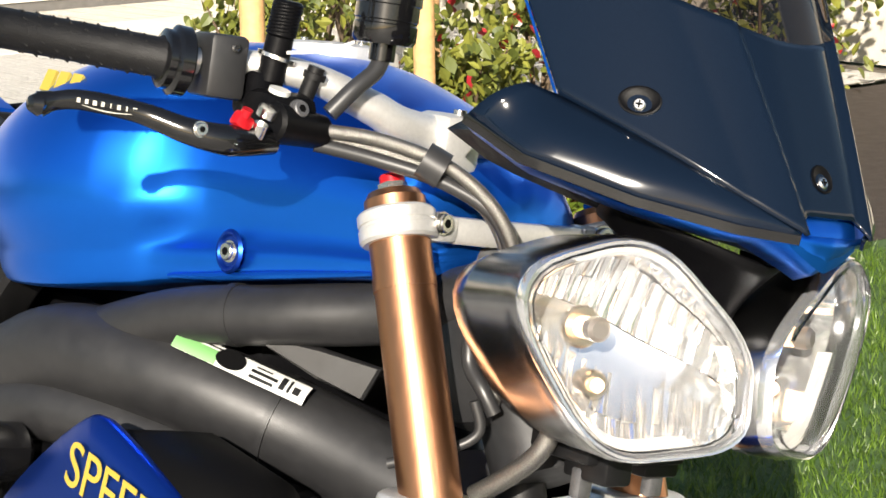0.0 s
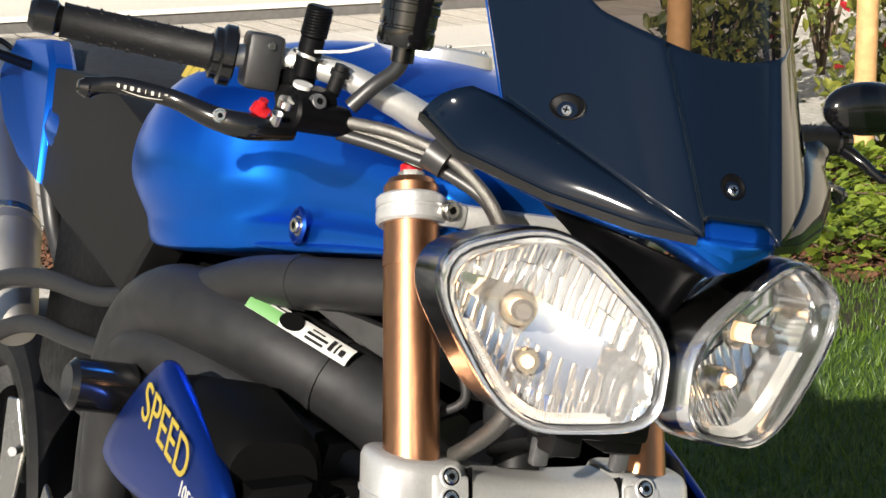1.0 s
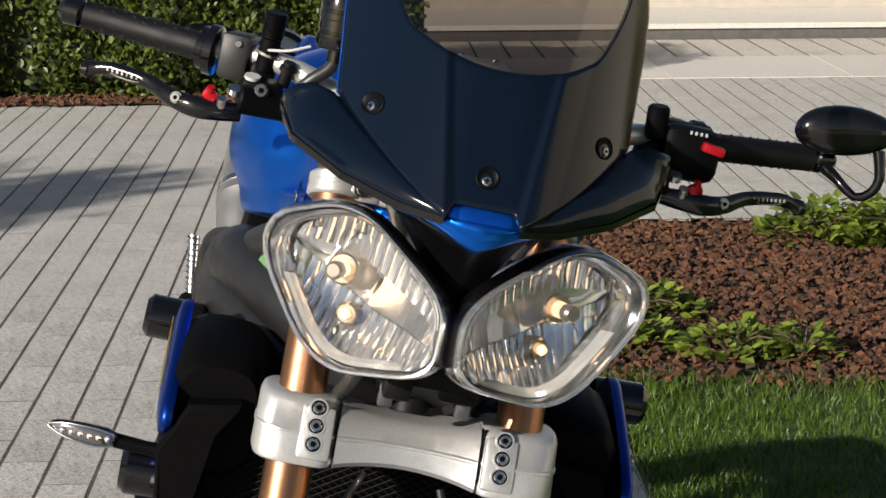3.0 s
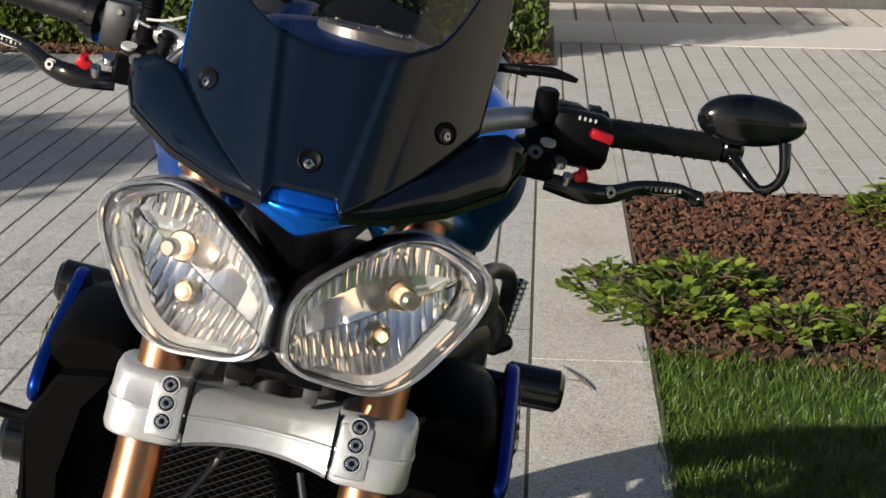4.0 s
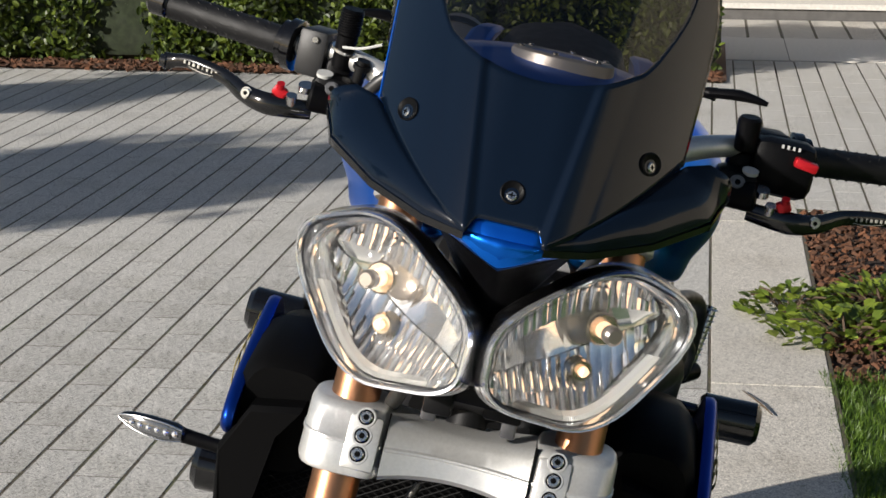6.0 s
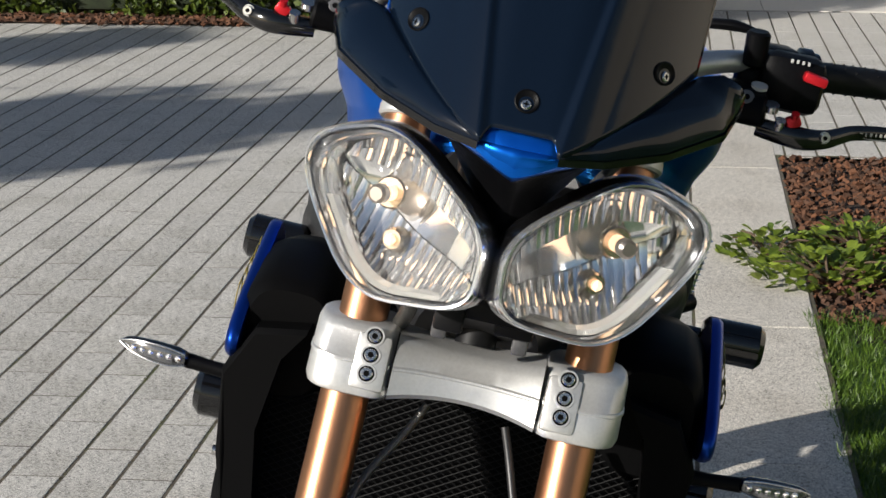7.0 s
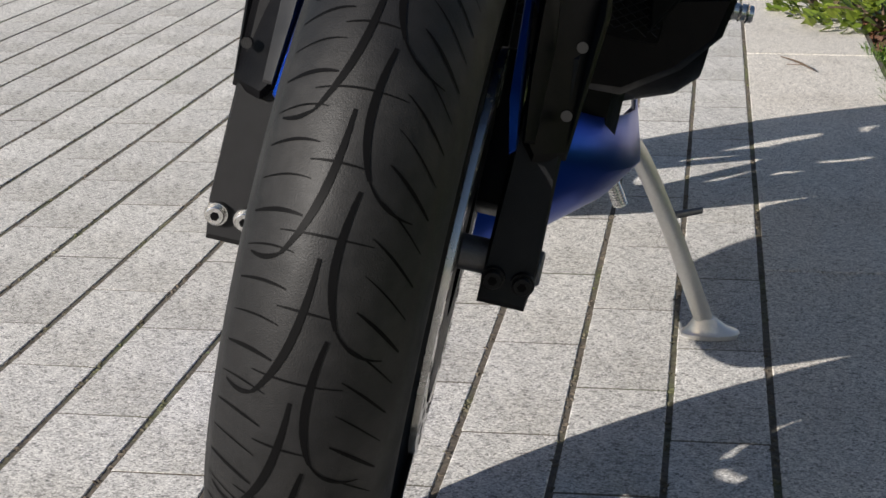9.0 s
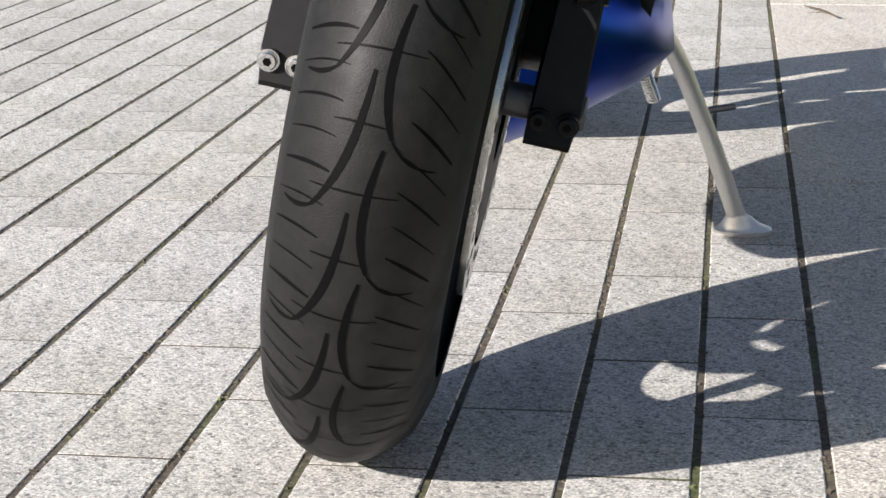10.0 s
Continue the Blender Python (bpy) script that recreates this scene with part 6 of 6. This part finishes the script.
def foot_ring(cx, cy, rx, ry, lift):
    """A level oval at a height above the paving."""
    return [(cx + rx * math.cos(a), cy + ry * math.sin(a), (cx + rx * math.cos(a)) * 0.2126 - 0.0613 + lift) for a in (2 * math.pi * k / 24 for k in range(24))]


part("foot", Mesh().rings([foot_ring(0.381, 0.929, 0.014, 0.015, 0.030), foot_ring(0.388, 0.934, 0.026, 0.020, 0.016), foot_ring(0.394, 0.938, 0.036, 0.025, 0.010), foot_ring(0.394, 0.938, 0.038, 0.027, 0.007), foot_ring(0.394, 0.938, 0.037, 0.026, 0.001)]), SILVER, stand, "flat flared foot")
sprg = Mesh()
pa, pb = Vector((0.206, 0.85, 0.235)), Vector((0.236, 0.87, 0.185))
dd = (pb - pa).normalized()
sx = dd.cross(Vector((0, 1, 0))).normalized()
sprg.tube([pa + dd * (pb - pa).length * i / 160 + 0.0082 * (math.cos(i * 0.6) * sx + math.sin(i * 0.6) * sx.cross(dd)) for i in range(161)], 0.0018, 5, 1)
part("spring", sprg, STEEL, stand)
part("stand_tang", Mesh().tube([(0.296, 0.862, 0.185), (0.340, 0.90, 0.195)], [0.0055, 0.0045], 8, 1), GREYMETAL, stand)
for s in (-1, 1):
    h = part("peg_hanger", Mesh().tube([(s * 0.20, 0.95, 0.60), (s * 0.235, 1.02, 0.52), (s * 0.245, 1.06, 0.45)], [0.02, 0.016, 0.014], 12, 6), GREYMETAL, bike, "grey alloy footrest hanger")
    peg = Mesh().tube([(s * 0.245, 1.06, 0.435), (s * 0.345, 1.075, 0.435)], [0.012, 0.012], 14, 1)
    pg = part("footpeg", peg, STEEL, h, "ribbed steel footpeg")
    for i in range(9):
        part("rib", Mesh().lathe([(-0.0025, 0.011), (0, 0.0145), (0.0025, 0.011)], (s * (0.258 + 0.010 * i), 1.062 + 0.0014 * i, 0.435), n=14), STEEL, pg)
    part("heel_plate", Mesh().slab([(s * 0.225, 1.00, 0.50), (s * 0.232, 1.06, 0.40), (s * 0.235, 1.14, 0.41), (s * 0.225, 1.12, 0.54)], (s * 0.006, 0, 0), 0.002), STEEL, h)
    loop = Mesh().tube([(s * 0.185, 0.93, 0.80), (s * 0.215, 1.05, 0.765), (s * 0.25, 1.20, 0.755), (s * 0.285, 1.32, 0.720), (s * 0.29, 1.345, 0.65), (s * 0.285, 1.34, 0.60)], 0.013, 12, 8)
    loop.tube([(s * 0.195, 0.90, 0.72), (s * 0.23, 1.05, 0.705), (s * 0.26, 1.20, 0.695), (s * 0.285, 1.30, 0.650), (s * 0.285, 1.34, 0.60)], 0.012, 12, 8)
    ph = part("passenger_hanger", loop, FRAME, bike, "black tubular passenger footrest loop")
    pp = Mesh().tube([(s * 0.300, 1.40, 0.60), (s * 0.315, 1.43, 0.70)], [0.009, 0.009], 12, 1)
    pg = part("passenger_peg", pp, STEEL, ph, "ribbed steel passenger peg folded up")
    for i in range(11):
        part("rib", Mesh().lathe([(-0.002, 0.008), (0, 0.0125), (0.002, 0.008)], (s * (0.3005 + 0.0014 * i), 1.402 + 0.0026 * i, 0.606 + 0.009 * i), axis="z", n=12), STEEL, pg)
    part("peg_knuckle", Mesh().cyl((s * 0.285, 1.36, 0.595), (s * 0.31, 1.40, 0.598), 0.015, n=16, bevel=0.003), BLACK, ph)
    h.location = (0.042 if s < 0 else 0.010, 0, 0)
    ph.location = (0.042 if s < 0 else 0.010, 0, 0.035)
for s in (-1, 1):
    can = Mesh().tube([(s * 0.190, 1.36, 0.685), (s * 0.192, 1.46, 0.755), (s * 0.192, 1.50, 0.785)], [0.028, 0.050, 0.057], 32, 5)
    can.tube([(s * 0.192, 1.50, 0.785), (s * 0.188, 1.80, 1.005), (s * 0.187, 1.83, 1.025)], [0.057, 0.057, 0.046], 32, 1)
    sil = part("silencer", can, TITAN, bike, "brushed steel silencer can")
    part("strap", Mesh().tube([(s * 0.192, 1.515, 0.796), (s * 0.192, 1.524, 0.803)], [0.0580, 0.0580], 32, 1), STEEL, sil)
    part("badge", Mesh().slab([(s * 0.2468, 1.66, 0.915), (s * 0.2468, 1.76, 0.988), (s * 0.2440, 1.775, 0.968), (s * 0.2440, 1.675, 0.895)], (-s * 0.004, 0, 0), 0.001), GOLD, sil, "yellow badge")
    part("outlet_cap", Mesh().tube([(s * 0.1875, 1.80, 1.006), (s * 0.187, 1.81, 1.013)], [0.0583, 0.0583], 32, 1), BLACK, sil)
RX = Vector((0, 1.735, 0.294))
rw = part("rear_wheel", Mesh().lathe([(-0.080, 0.262), (-0.065, 0.240), (0.065, 0.240), (0.080, 0.262), (0.065, 0.228), (-0.065, 0.228), (-0.080, 0.262)], RX, n=56), GLOSS, bike, "black rear wheel")
part("tyre", Mesh().lathe([(-0.078, 0.258), (-0.102, 0.272), (-0.106, 0.302), (-0.084, 0.332), (-0.045, 0.349), (0, 0.354), (0.045, 0.349), (0.084, 0.332), (0.106, 0.302), (0.102, 0.272), (0.078, 0.258)], RX, n=80), TYRE, rw)
part("hub", Mesh().cyl(RX - Vector((0.075, 0, 0)), RX + Vector((0.075, 0, 0)), 0.075, n=32, bevel=0.008), GLOSS, rw)
for k in range(5):
    a = radians(72 * k + 9)
    for off in (-0.15, 0.15):
        d0, d1 = Vector((0, math.cos(a + 2 * off), math.sin(a + 2 * off))), Vector((0, math.cos(a + off), math.sin(a + off)))
        part("spoke", Mesh().tube([RX + d0 * 0.07, RX + d1 * 0.236], [0.024, 0.018], 10, 1), GLOSS, rw)
part("rear_disc", Mesh().lathe([(0.083, 0.080), (0.083, 0.128), (0.088, 0.128), (0.088, 0.080), (0.083, 0.080)], RX, n=56), STEEL, rw, "bright steel rear brake disc")
hug = [[RX + Vector((0.105 * math.copysign(abs(q) ** 0.8, q), (0.372 - 0.03 * q * q) * math.cos(a), (0.372 - 0.03 * q * q) * math.sin(a))) for q in (lerp(-1, 1, j / 12) for j in range(13))] for a in (radians(lerp(70, 165, i / 16)) for i in range(17))]
hg = part("rear_hugger", Mesh().rings(hug, caps=(False, False), closed=False), BLACK, bike, "black rear mudguard close over the tyre")
hg.modifiers.new("thickness", "SOLIDIFY").thickness = 0.004
part("swingarm", Mesh().tube([(0.12, 0.98, 0.45), (0.14, 1.40, 0.36), (0.125, 1.735, 0.294)], [0.04, 0.035, 0.03], 14, 5), DARK, bike)
part("clutch_hose", Mesh().tube([(0.19, 0.36, 1.10), (0.12, 0.30, 1.05), (0.07, 0.27, 0.98), (0.06, 0.30, 0.90)], 0.006, 10, 8), RUBBER_HOSE, bike)
part("brake_line", Mesh().tube([(-0.10, 0.16, 0.60), (-0.085, 0.20, 0.66), (-0.05, 0.235, 0.715), (-0.035, 0.245, 0.745)], 0.0045, 10, 8), BRAID, bike, "grey brake line")
part("brake_line", Mesh().tube([(0.10, 0.16, 0.58), (0.085, 0.20, 0.64), (0.065, 0.23, 0.70), (0.05, 0.245, 0.74)], 0.0045, 10, 8), RUBBER_HOSE, bike, "black brake line")
